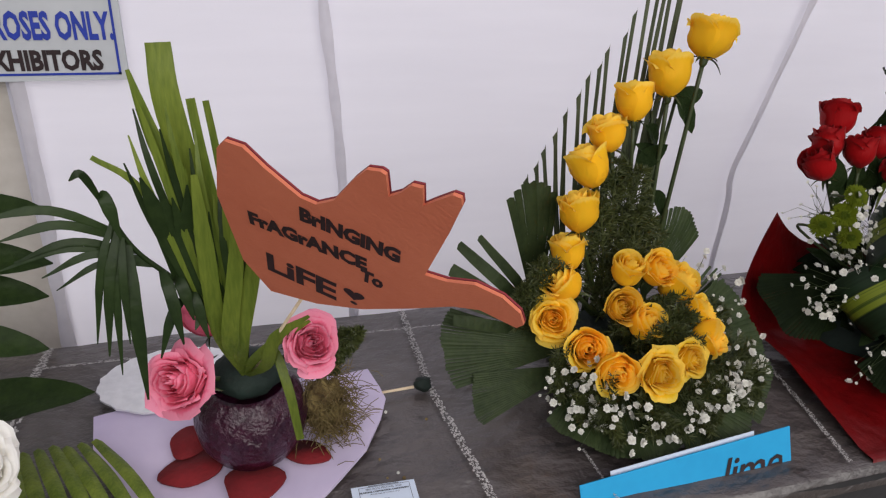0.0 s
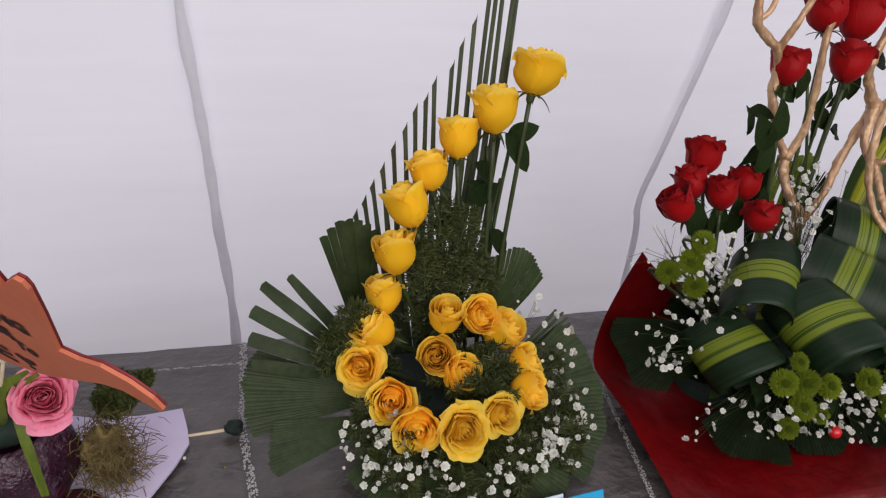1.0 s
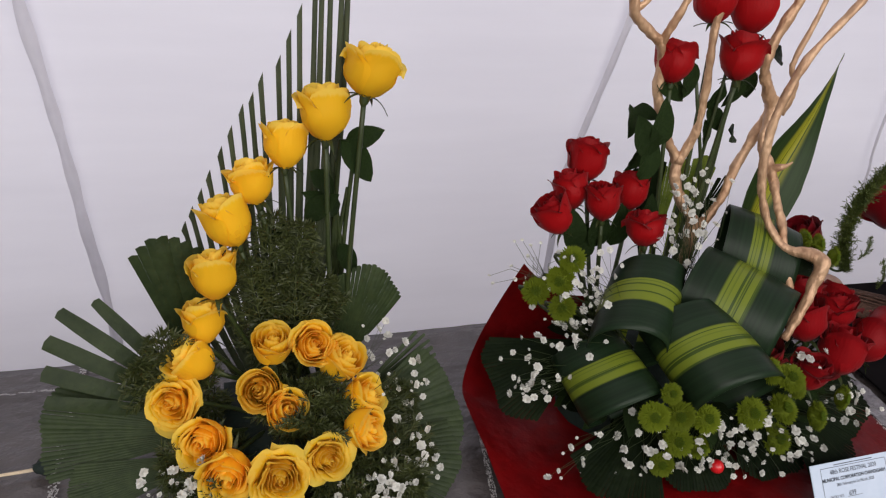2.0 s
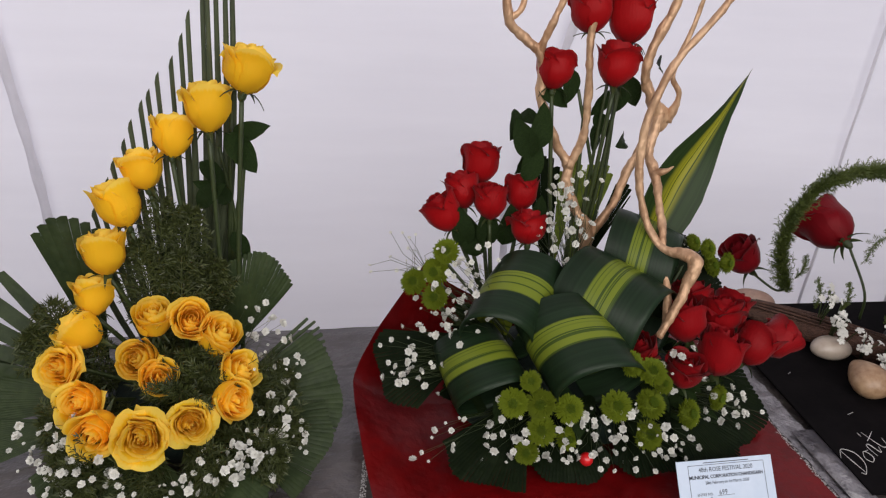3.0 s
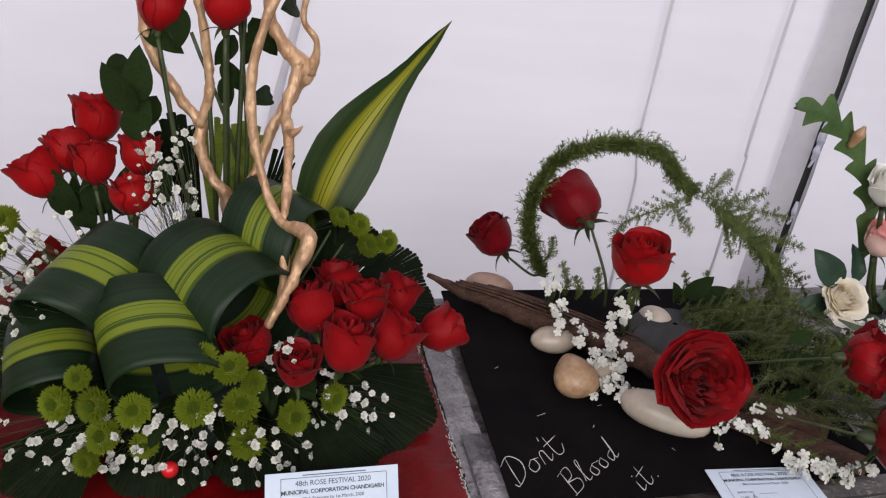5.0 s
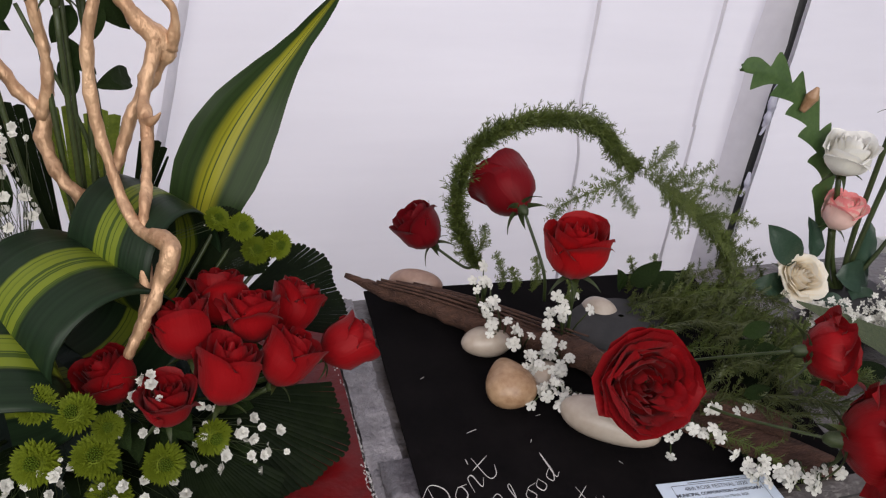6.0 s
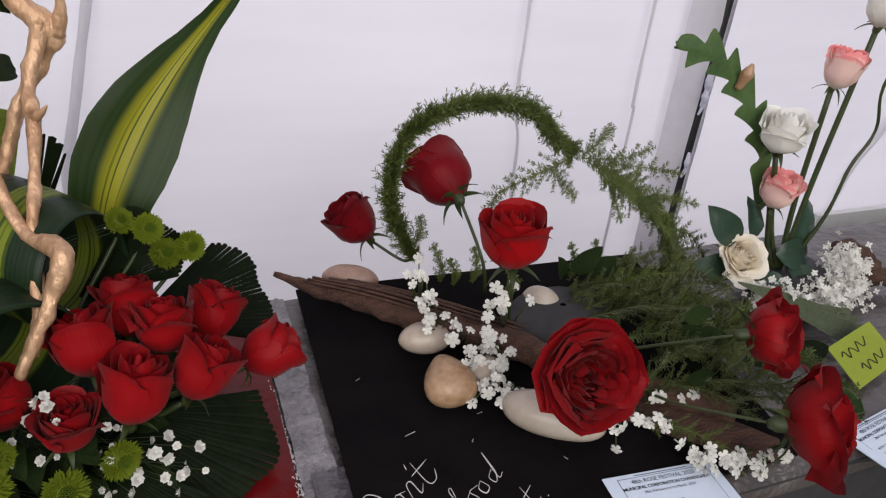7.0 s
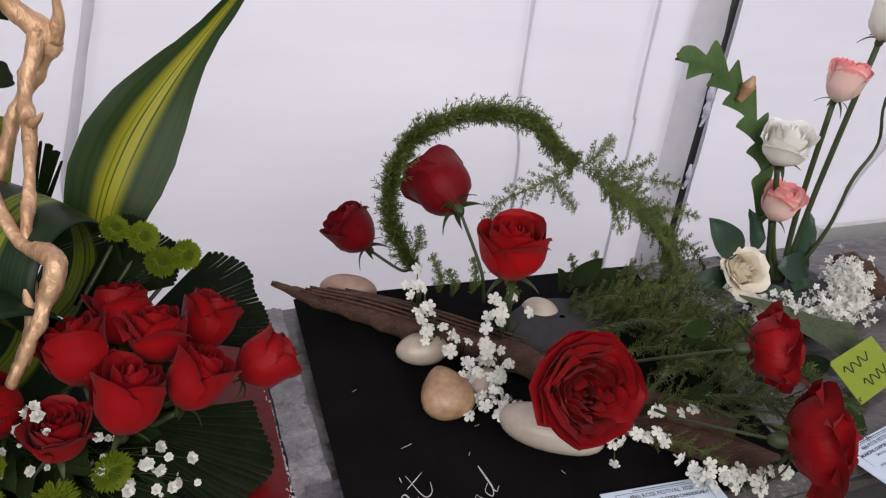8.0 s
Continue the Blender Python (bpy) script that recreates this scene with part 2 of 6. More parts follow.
FRESH_FAN = mat("fresh_palm_leaf", (0.019, 0.031, 0.011), (0.042, 0.060, 0.021), 0.5, 22, 0.4, through_=0.12, spec=0.2)
ROLL = striped("striped_dracaena", (0.010, 0.021, 0.009), (0.145, 0.18, 0.018), (0.040, 0.066, 0.010), 0.37, 0.65, 26)
SPEAR = striped("striped_spear_leaf", (0.018, 0.036, 0.008), (0.27, 0.26, 0.016), (0.034, 0.058, 0.010), 0.42, 0.58, 19, 0.2, soft=0.13)

# ---- building helpers ----
PLACE = {}


def thing(name, at, label, category, group="", kind=""):
    """An Empty at the base of a thing, that carries its parts."""
    ob = new(name)
    ob.empty_display_size = 0.02
    ob.matrix_world = Matrix.Translation(at)
    PLACE[ob] = Matrix.Translation(at)
    return tagged(ob, label, category, group, kind)


def to_mesh(bm, name):
    bmesh.ops.recalc_face_normals(bm, faces=bm.faces) if len(bm.faces) < 20000 else None
    me = bpy.data.meshes.new(name)
    bm.to_mesh(me)
    bm.free()
    me.polygons.foreach_set("use_smooth", [True] * len(me.polygons))
    return me


def part(name, shape, material, parent=None, label="", m=None):
    """One mesh object, from a bmesh or a mesh that it shares, under a thing or a part; m is its pose in the world."""
    me = to_mesh(shape, name) if isinstance(shape, bmesh.types.BMesh) else shape
    if not me.materials:
        me.materials.append(material)
    ob = new(name, me)
    m = m or Matrix()
    if parent:
        ob.parent = parent
        ob.matrix_parent_inverse = PLACE[parent].inverted()
    ob.matrix_basis = m
    PLACE[ob] = m.copy()
    if me.materials[0] != material:
        ob.material_slots[0].link = "OBJECT"
        ob.material_slots[0].material = material
    return tagged(ob, label)


def solo(name, shape, material, label, category, group="", kind=""):
    return tagged(part(name, shape, material), label, category, group, kind)


def aim(at, y_dir, z_hint=(0, 0, 1), size=1.0):
    """A pose at a point, with its y along y_dir and its z as near to z_hint as can be."""
    y = Vector(y_dir).normalized()
    x = y.cross(Vector(z_hint))
    x = x.normalized() if x.length > 1e-4 else y.orthogonal().normalized()
    z = x.cross(y)
    r = Matrix((x, y, z)).transposed().to_4x4()
    return Matrix.Translation(at) @ r @ Matrix.Diagonal((size, size, size, 1))


def aim_z(at, z_dir, size=1.0, spin=0.0):
    q = Vector(z_dir).normalized().to_track_quat("Z", "Y").to_matrix().to_4x4()
    return Matrix.Translation(at) @ q @ Matrix.Rotation(spin, 4, "Z") @ Matrix.Diagonal((size, size, size, 1))


def smooth(points, steps=6):
    """A Catmull-Rom line through the points."""
    p = [Vector(q) for q in points]
    p = [2 * p[0] - p[1]] + p + [2 * p[-1] - p[-2]]
    out = []
    for i in range(1, len(p) - 2):
        for s in range(steps):
            t = s / steps
            out.append(0.5 * (2 * p[i] + (p[i + 1] - p[i - 1]) * t + (2 * p[i - 1] - 5 * p[i] + 4 * p[i + 1] - p[i + 2]) * t * t
                              + (3 * p[i] - p[i - 1] - 3 * p[i + 1] + p[i + 2]) * t ** 3))
    out.append(p[-2])
    return out


def grid(bm, rows, uvs=None, closed=False):
    """Faces between rows of points; uvs: rows of (u, v)."""
    layer = bm.loops.layers.uv.verify()
    made = [[bm.verts.new(q) for q in row] for row in rows]
    n = len(rows[0])
    for i in range(len(rows) - 1):
        for j in range(n if closed else n - 1):
            k = (j + 1) % n
            f = bm.faces.new((made[i][j], made[i][k], made[i + 1][k], made[i + 1][j]))
            for loop, (a, b) in zip(f.loops, ((i, j), (i, j + 1), (i + 1, j + 1), (i + 1, j))):
                loop[layer].uv = uvs[a][min(b, len(uvs[a]) - 1)] if uvs else (b / n, a / max(1, len(rows) - 1))
    return made


def tube(bm, points, radii, n=7, rough=0.0, ends=True):
    """A tube along points, with its radius from the list radii, spread over its length."""
    rows = []
    side = None
    count = len(points)
    for i, q in enumerate(points):
        d = (points[min(i + 1, count - 1)] - points[max(i - 1, 0)]).normalized()
        side = d.orthogonal().normalized() if side is None else (side - d * side.dot(d)).normalized()
        other = d.cross(side)
        t = i / (count - 1) * (len(radii) - 1)
        k = min(int(t), len(radii) - 2)
        r = radii[k] + (radii[k + 1] - radii[k]) * (t - k)
        row = []
        for j in range(n):
            a = 2 * math.pi * j / n
            v = side * math.cos(a) + other * math.sin(a)
            row.append(q + v * r * (1 + rough * (0.7 * noise.noise((q + v * r) * 60) + 0.45 * noise.noise((q + v * r) * 170))))
        rows.append(row)
    made = grid(bm, rows, closed=True)
    if ends:
        bm.faces.new(made[0])
        bm.faces.new(made[-1])


def slab(bm, outline, z0, z1):
    """A flat plate with that outline (x, y), from z0 up to z1."""
    low, top = [bm.verts.new((x, y, z0)) for x, y in outline], [bm.verts.new((x, y, z1)) for x, y in outline]
    bm.faces.new(low[::-1])
    bm.faces.new(top)
    n = len(outline)
    for i in range(n):
        bm.faces.new((low[i], low[(i + 1) % n], top[(i + 1) % n], top[i]))


def flat(me):
    me.polygons.foreach_set("use_smooth", [False] * len(me.polygons))
    return me


def box(bm, lo, hi):
    slab(bm, ((lo[0], lo[1]), (hi[0], lo[1]), (hi[0], hi[1]), (lo[0], hi[1])), lo[2], hi[2])


# ---- the tent ----
BACK = 1.36
GROUND = -0.75


def sheet(x0, x1, z0, z1, y, nx, nz, amp, seed):
    bm = bmesh.new()
    rows = []
    for i in range(nz + 1):
        z = z0 + (z1 - z0) * i / nz
        rows.append([(x, y + amp * noise.noise((x * 2.2 + seed, z * 0.7, 0)) + amp * 0.35 * noise.noise((x * 6 + seed, z * 5, 3)), z)
                     for x in (x0 + (x1 - x0) * j / nx for j in range(nx + 1))])
    grid(bm, rows)
    return bm


bm = bmesh.new()
rows = [[(x, y, GROUND) for x in (-900, -6, -2, 0, 2, 4, 8, 900)] for y in (-900, -6, -2, 0, 2, 4, 8, 900)]
grid(bm, rows)
solo("ground", bm, GRASS, "dry brown ground with sparse grass under the table", "ground", kind="structure")
wall = solo("wall_back", sheet(-0.299, 4.5, GROUND, 1.9, BACK, 130, 60, 0.012, 0), FABRIC, "white translucent tent fabric hung behind the table", "wall", kind="structure")
panel = solo("wall_side_panel", sheet(-3.0, -0.285, GROUND, 1.9, BACK + 0.02, 40, 40, 0.010, 5), BEIGE, "beige cloth panel beside the white tent fabric", "wall", kind="structure")


# seam ribbons; their greyer colour includes the shading along the wrinkled seam
def seam(points, width, name="fabric_seam"):
    bm = bmesh.new()
    line = smooth(points, 20)
    rows = [[(q.x + width * s * (1 + 0.5 * noise.noise((q.z * 14, q.x, 5))) + 0.003 * noise.noise((q.z * 8, q.x * 9, 1)), BACK - 0.016 - 0.006 * (1 - abs(s) * 2) + 0.012 * noise.noise((q.x * 2.2, q.z * 0.7, 0)), q.z) for s in (-0.5, -0.2, 0.2, 0.5)] for q in line]
    grid(bm, rows)
    part(name, bm, FABRIC_HEM, wall)


seam(((0.118, 0, 1.9), (0.131, 0, 0.60), (0.143, 0, 0.40), (0.158, 0, 0.24), (0.173, 0, 0.05), (0.188, 0, -0.16), (0.193, 0, GROUND)), 0.016)
seam(((1.10, 0, 1.9), (1.07, 0, 0.60), (1.040, 0, 0.424), (1.015, 0, 0.31), (0.968, 0, 0.12), (0.952, 0, 0.04), (0.96, 0, -0.08), (0.96, 0, GROUND)), 0.014)
seam(((1.640, 0, 1.9), (1.638, 0, 0.31), (1.655, 0, 0.0), (1.66, 0, GROUND)), 0.006)
seam(((1.866, 0, 1.9), (1.868, 0, 0.29), (1.876, 0, 0.06), (1.882, 0, GROUND)), 0.006)
# grey strip that draws the shadow line between white fabric and beige panel
seam(((-0.276, 0, 1.9), (-0.280, 0, 0.28), (-0.289, 0, -0.12), (-0.294, 0, GROUND)), 0.02, "fabric_hem")
seam(((2.63, 0, 1.9), (2.59, 0, 0.28), (2.48, 0, -0.11), (2.42, 0, GROUND)), 0.014)

# unseen roof sheet, added to hold back sky light from above
bm = bmesh.new()
rows = []
for i in range(25):
    y = -1.3 + 2.66 * i / 24
    rows.append([(x, y, 1.86 + 0.10 * math.sin((y + 1.3) / 2.66 * math.pi) + 0.02 * noise.noise((x, y * 2, 0))) for x in (-3 + 7.5 * j / 30 for j in range(31))])
grid(bm, rows)
solo("ceiling", bm, FABRIC, "unseen white translucent roof fabric added to dim the overhead sky", "ceiling", kind="structure")

pole_thing = thing("tent_pole", (1.992, BACK - 0.03, GROUND), "black metal tent pole with torn white fabric tied along it", "pole")
bm = bmesh.new()
tube(bm, [Vector((1.992, BACK - 0.045, GROUND + i * 0.265)) for i in range(11)], [0.0125, 0.0125], 10)
part("pole", bm, POLE, pole_thing)
for side, w in ((-1, 0.035), (1, 0.022)):
    bm = bmesh.new()
    rows = []
    for i in range(60):
        z = GROUND + i * 0.045
        wob = 0.006 * noise.noise((z * 9, side * 4, 0))
        x = 1.992 + side * 0.012
        rows.append([(x + wob, BACK - 0.058, z), (x + side * w * 0.5, BACK - 0.040 + wob, z), (x + side * (w + wob), BACK - 0.022, z)])
    grid(bm, rows)
    part("fabric_strip", bm, FABRIC_HEM, pole_thing, "grey-white folded fabric edge")
for z, s in ((0.17, 1.0), (0.145, 0.7), (0.02, 0.6)):
    bm = bmesh.new()
    tube(bm, smooth([(1.987, BACK - 0.062, z + 0.05 * s), (1.982, BACK - 0.068, z + 0.02 * s), (1.986, BACK - 0.066, z), (1.979, BACK - 0.066, z - 0.03 * s)]), [0.002, 0.009 * s, 0.006 * s, 0.002], 7, 0.6)
    part("torn_scrap", bm, FABRIC, pole_thing)

# ---- the table ----
FRONT, REAR, LEFT, RIGHT = 0.655, 1.068, -1.6, 3.2
table = thing("table", (0.8, 0.86, GROUND), "long narrow trestle table covered with grey-brown cloth under clear film", "table")
bm = bmesh.new()
nx, ny = 300, 28
rows = []
for j in range(ny + 1):
    y = FRONT + (REAR - FRONT) * j / ny
    rows.append([(x, y + 0.004 * noise.noise((x * 7, y * 3, 2)) * (j in (0, ny)), -0.0022 + 0.0022 * noise.noise((x * 9, y * 26, 0)) + 0.0012 * noise.noise((x * 30, y * 40, 1)))
                 for x in (LEFT + (RIGHT - LEFT) * i / nx for i in range(nx + 1))])
edge = [(p[0], p[1] + 0.004, -0.03) for p in rows[-1]]
grid(bm, [[(p[0], p[1] - 0.004, -0.03) for p in rows[0]]] + rows + [edge])
part("tabletop", bm, CLOTH, table)
bm = bmesh.new()
for y, s in ((FRONT + 0.004, -1), (REAR - 0.004, 1)):
    rows = []
    for k in range(9):
        z = -0.012 - (0.735) * k / 8
        rows.append([(x, y + s * (0.006 + 0.012 * (k / 8) * math.sin(x * 46 + 3 * noise.noise((x * 3, 0, s)))), z) for x in (LEFT + (RIGHT - LEFT) * i / 260 for i in range(261))])
    grid(bm, rows)
part("table_skirt", bm, SKIRT, table, "dark gathered cloth skirt")


def chalk_line(points, width, seed):
    bm = bmesh.new()
    line = smooth(points, 14)
    rnd = random.Random(seed)
    for i in range(len(line) - 1):
        a, b = line[i], line[i + 1]
        d = (b - a).normalized()
        n = Vector((-d.y, d.x, 0))
        for k in range(16):
            c = a.lerp(b, rnd.random()) + n * width * (rnd.random() - 0.5)
            h = d * (b - a).length * rnd.uniform(0.04, 0.2)
            w = n * width * rnd.uniform(0.04, 0.14)
            bm.faces.new([bm.verts.new((q.x, q.y, 0.0026 + 0.0001 * k)) for q in (c - h - w, c + h - w, c + h + w, c - h + w)])
    part("chalk_line", bm, CHALK, table, "white chalk line")


chalk_line(((0.207, 1.06, 0), (0.204, 0.95, 0), (0.203, 0.88, 0), (0.213, 0.77, 0), (0.222, 0.665, 0)), 0.009, 1)
chalk_line(((-0.24, 1.062, 0), (-0.243, 1.03, 0), (-0.25, 0.95, 0), (-0.25, 0.67, 0)), 0.010, 2)
chalk_line(((0.660, 0.90, 0), (0.643, 0.79, 0), (0.628, 0.70, 0), (0.622, 0.665, 0)), 0.006, 3)
chalk_line(((0.338, 0.75, 0), (0.34, 0.70, 0), (0.342, 0.665, 0)), 0.003, 4)
chalk_line(((-0.25, 1.02, 0), (0.0, 1.018, 0), (0.2, 1.015, 0), (0.33, 1.01, 0)), 0.003, 5)

# ---- roses ----
def petal(R, H, a, w, flare, curl, seed, nu=8, nv=8, notch=0.0):
    """One petal standing round the z axis at the angle a: rows of points and their map."""
    rows, uvs = [], []
    for i in range(nv + 1):
        v = i / nv
        base = 0.14 + 0.86 * math.sin(min(1.0, v * 1.95) * math.pi / 2) ** 0.72
        k = max(0.0, (v - 0.66) / 0.34)
        row, uv = [], []
        for j in range(nu + 1):
            u = 2 * j / nu - 1
            n1 = noise.noise((seed * 3.1 + u * 1.3, v * 1.7, seed))
            r = R * (base + flare * v * v + curl * k * k * (1.05 - 0.3 * abs(u)) + 0.08 * n1 * v + 0.09 * u * v)
            t = a + w * u * (0.42 + 0.58 * math.sin(min(0.5, v * 0.5 + 0.12) * math.pi)) * (1 - 0.25 * k * u * u)
            z = H * (v - curl * 0.42 * k * k * (1 + 0.5 * abs(u)) - 0.20 * abs(u) ** 2.4 * v ** 2 + 0.16 * (1 - abs(u)) ** 2 * v ** 6 * curl + 0.03 * n1)
            row.append((r * math.cos(t), r * math.sin(t), z))
            uv.append((j / nu, v))
        rows.append(row)
        uvs.append(uv)
    return rows, uvs


def layers_of(kind):
    """Rings of petals from the heart outwards: radius, height, count, half width, flare, curl."""
    if kind == "bud":
        return [(0.10, 0.97, 2, 1.9, -0.60, 0.0), (0.17, 0.99, 3, 1.5, -0.46, 0.02), (0.24, 1.00, 3, 1.4, -0.36, 0.03), (0.30, 1.01, 3, 1.35, -0.25, 0.05), (0.36, 1.00, 3, 1.3, -0.15, 0.08),
                (0.41, 1.00, 3, 1.25, -0.08, 0.08), (0.45, 1.00, 3, 1.2, -0.02, 0.13), (0.475, 0.98, 3, 1.25, 0.03, 0.17)]
    if kind == "cup":
        return [(0.10, 0.83, 2, 1.9, -0.6, 0.0), (0.16, 0.85, 3, 1.5, -0.48, 0.03), (0.22, 0.86, 3, 1.4, -0.36, 0.05), (0.27, 0.86, 3, 1.35, -0.25, 0.06), (0.32, 0.86, 4, 1.2, -0.14, 0.08), (0.365, 0.85, 4, 1.15, -0.06, 0.13),
                (0.41, 0.84, 4, 1.1, 0.02, 0.15), (0.445, 0.81, 4, 1.1, 0.08, 0.23)]
    if kind == "full":
        return [(0.08, 0.60, 2, 1.8, -0.6, 0.0), (0.13, 0.61, 3, 1.4, -0.45, 0.04), (0.18, 0.61, 3, 1.3, -0.32, 0.06), (0.225, 0.60, 4, 1.15, -0.2, 0.08), (0.27, 0.59, 4, 1.1, -0.08, 0.12), (0.31, 0.57, 4, 1.1, 0.02, 0.16),
                (0.35, 0.55, 5, 0.95, 0.08, 0.2), (0.39, 0.51, 5, 0.95, 0.12, 0.28), (0.43, 0.46, 6, 0.9, 0.15, 0.38)]
    return [(0.07, 0.40, 4, 0.8, -0.3, 0.0), (0.12, 0.44, 6, 0.55, -0.1, 0.04), (0.17, 0.46, 7, 0.5, 0.05, 0.08), (0.22, 0.47, 7, 0.55, 0.12, 0.1), (0.27, 0.47, 6, 0.65, 0.14, 0.12),
            (0.32, 0.46, 6, 0.8, 0.12, 0.16), (0.37, 0.44, 5, 1.2, 0.08, 0.14), (0.41, 0.40, 5, 1.35, 0.08, 0.18), (0.425, 0.34, 5, 1.35, 0.08, 0.16)]


HEIGHT = {"bud": 1.0, "cup": 0.8, "full": 0.54, "quartered": 0.4}
CRUMPLE = {"bud": 0.035, "cup": 0.045, "full": 0.07, "quartered": 0.085}
ROSES = {}


def crumpled(p, amount, seed):
    """A point of a petal pushed out of its even ring by a slow and a quick wave."""
    p = Vector(p)
    off = Vector((seed * 7.3, seed * 3.1, 0))
    flat = Vector((1, 1, 0.6)) * min(1, 0.25 + p.z * 2.2)
    v = noise.noise_vector(p * 3.2 + off) * amount + noise.noise_vector(p * 8.5 - off) * amount * 0.45
    return p + Vector((v.x * flat.x, v.y * flat.y, v.z * flat.z))



def rose_meshes(kind, variant):
    """The heart of a rose, its outer petals, and its sepals, each a mesh of unit width, made once."""
    if (kind, variant) in ROSES:
        return ROSES[kind, variant]
    rnd = random.Random(hash_of(kind) + variant)
    rings = layers_of(kind)
    heart, outer = bmesh.new(), []
    fit = 0.5 / max(R * (1 + flare + 0.8 * curl) for R, H, count, w, flare, curl in rings)
    turn = rnd.random() * 6
    amount = CRUMPLE[kind]
    for i, (R, H, count, w, flare, curl) in enumerate(rings):
        turn += 1.1 + 0.4 * rnd.random()
        for k in range(count):
            a = turn + 2 * math.pi * k / count + rnd.uniform(-0.3, 0.3)
            rows, uvs = petal(fit * R * rnd.uniform(0.94, 1.06), H * rnd.uniform(0.90, 1.05), a, w, flare * rnd.uniform(0.7, 1.4), curl * rnd.uniform(0.4, 1.5), rnd.random() * 50)
            rows = [[crumpled(p, amount, variant) for p in row] for row in rows]
            if i < len(rings) - 1:
                grid(heart, rows, uvs)
            else:
                bm = bmesh.new()
                grid(bm, rows, uvs)
                outer.append(to_mesh(bm, "petal"))
    cal = bmesh.new()
    for k in range(5):
        a = k * 1.2566 + rnd.uniform(-0.2, 0.2)
        rows = []
        droop = rnd.uniform(0.1, 0.45)
        for i in range(6):
            t = i / 5
            r = 0.06 + 0.36 * t
            z = 0.02 - droop * t * t * 0.9 + 0.08 * t
            wd = 0.07 * (1 - t) ** 0.7
            rows.append([(r * math.cos(a) - s * wd * math.sin(a), r * math.sin(a) + s * wd * math.cos(a), z + 0.02 * abs(s)) for s in (-1, 0, 1)])
        grid(cal, rows)
    tube(cal, [Vector((0, 0, -0.14)), Vector((0, 0, -0.08)), Vector((0, 0, 0.0)), Vector((0, 0, 0.06))], [0.035, 0.075, 0.085, 0.10], 8)
    ROSES[kind, variant] = to_mesh(heart, "rose"), outer, to_mesh(cal, "calyx")
    return ROSES[kind, variant]


def hash_of(text):
    return sum(ord(c) * (i + 3) for i, c in enumerate(text))


def rose(parent, at, axis, size, kind, material, variant=0, foot=None, stem_r=0.0022, label="", name="rose", squash=1.0):
    """A rose with its middle at a point, opening along axis; foot: where its stem goes in."""
    axis = Vector(axis).normalized()
    size *= 1.04 if kind == "bud" else 1.04
    heart, outer, cal = rose_meshes(kind, variant % 5)
    base = Vector(at) - axis * (HEIGHT[kind] * size * 0.5 * squash)
    m = aim_z(base, axis, size, variant * 1.7) @ Matrix.Diagonal((1, 1, squash, 1))
    head = part(name, heart, material, parent, label, m)
    for me in outer:
        part("petal", me, material, head, m=m)
    part("calyx", cal, STEM, head, "green sepals", m)
    if foot is not None:
        bm = bmesh.new()
        f = Vector(foot)
        low = base - axis * size * 0.12
        mid = (low + f) / 2 + Vector((0, 0, 0.0)) - axis * 0.02
        tube(bm, smooth([f, mid, low + axis * size * 0.05]), [stem_r * 1.1, stem_r], 7)
        part("stem", bm, STEM, parent)
    return head


def leaf_mesh(L, W, fold=0.25, bend=0.25, tip=1.0, seed=0, n=9, wave=0.0):
    """A leaf along +y, folded on its midrib and bent down towards its tip."""
    bm = bmesh.new()
    rows, uvs = [], []
    for i in range(n + 1):
        t = i / n
        w = W * 0.5 * (math.sin(math.pi * t ** 0.8) ** 0.75 if tip else math.sin(math.pi * (0.08 + t * 0.9))) + 0.0006
        row = []
        for s in (-1, -0.55, 0, 0.55, 1):
            z = abs(s) * w * fold - bend * L * t * t + wave * W * noise.noise((s * 2 + seed, t * 5, seed))
            row.append((s * w, L * t * (1 - 0.15 * bend * t), z))
        rows.append(row)
        uvs.append([(t, 0.5 + s * 0.5) for s in (-1, -0.55, 0, 0.55, 1)])
    grid(bm, rows, uvs)
    return bm


LEAVES = [to_mesh(leaf_mesh(1, 0.52, 0.3, 0.2 + 0.15 * k, seed=k, wave=0.12), "leaf") for k in range(3)]


def leaf(parent, at, along, size, up=(0, -0.7, 0.7), material=None, k=0):
    return part("leaf", LEAVES[k % 3], material or LEAF, parent, m=aim(at, along, up, size))


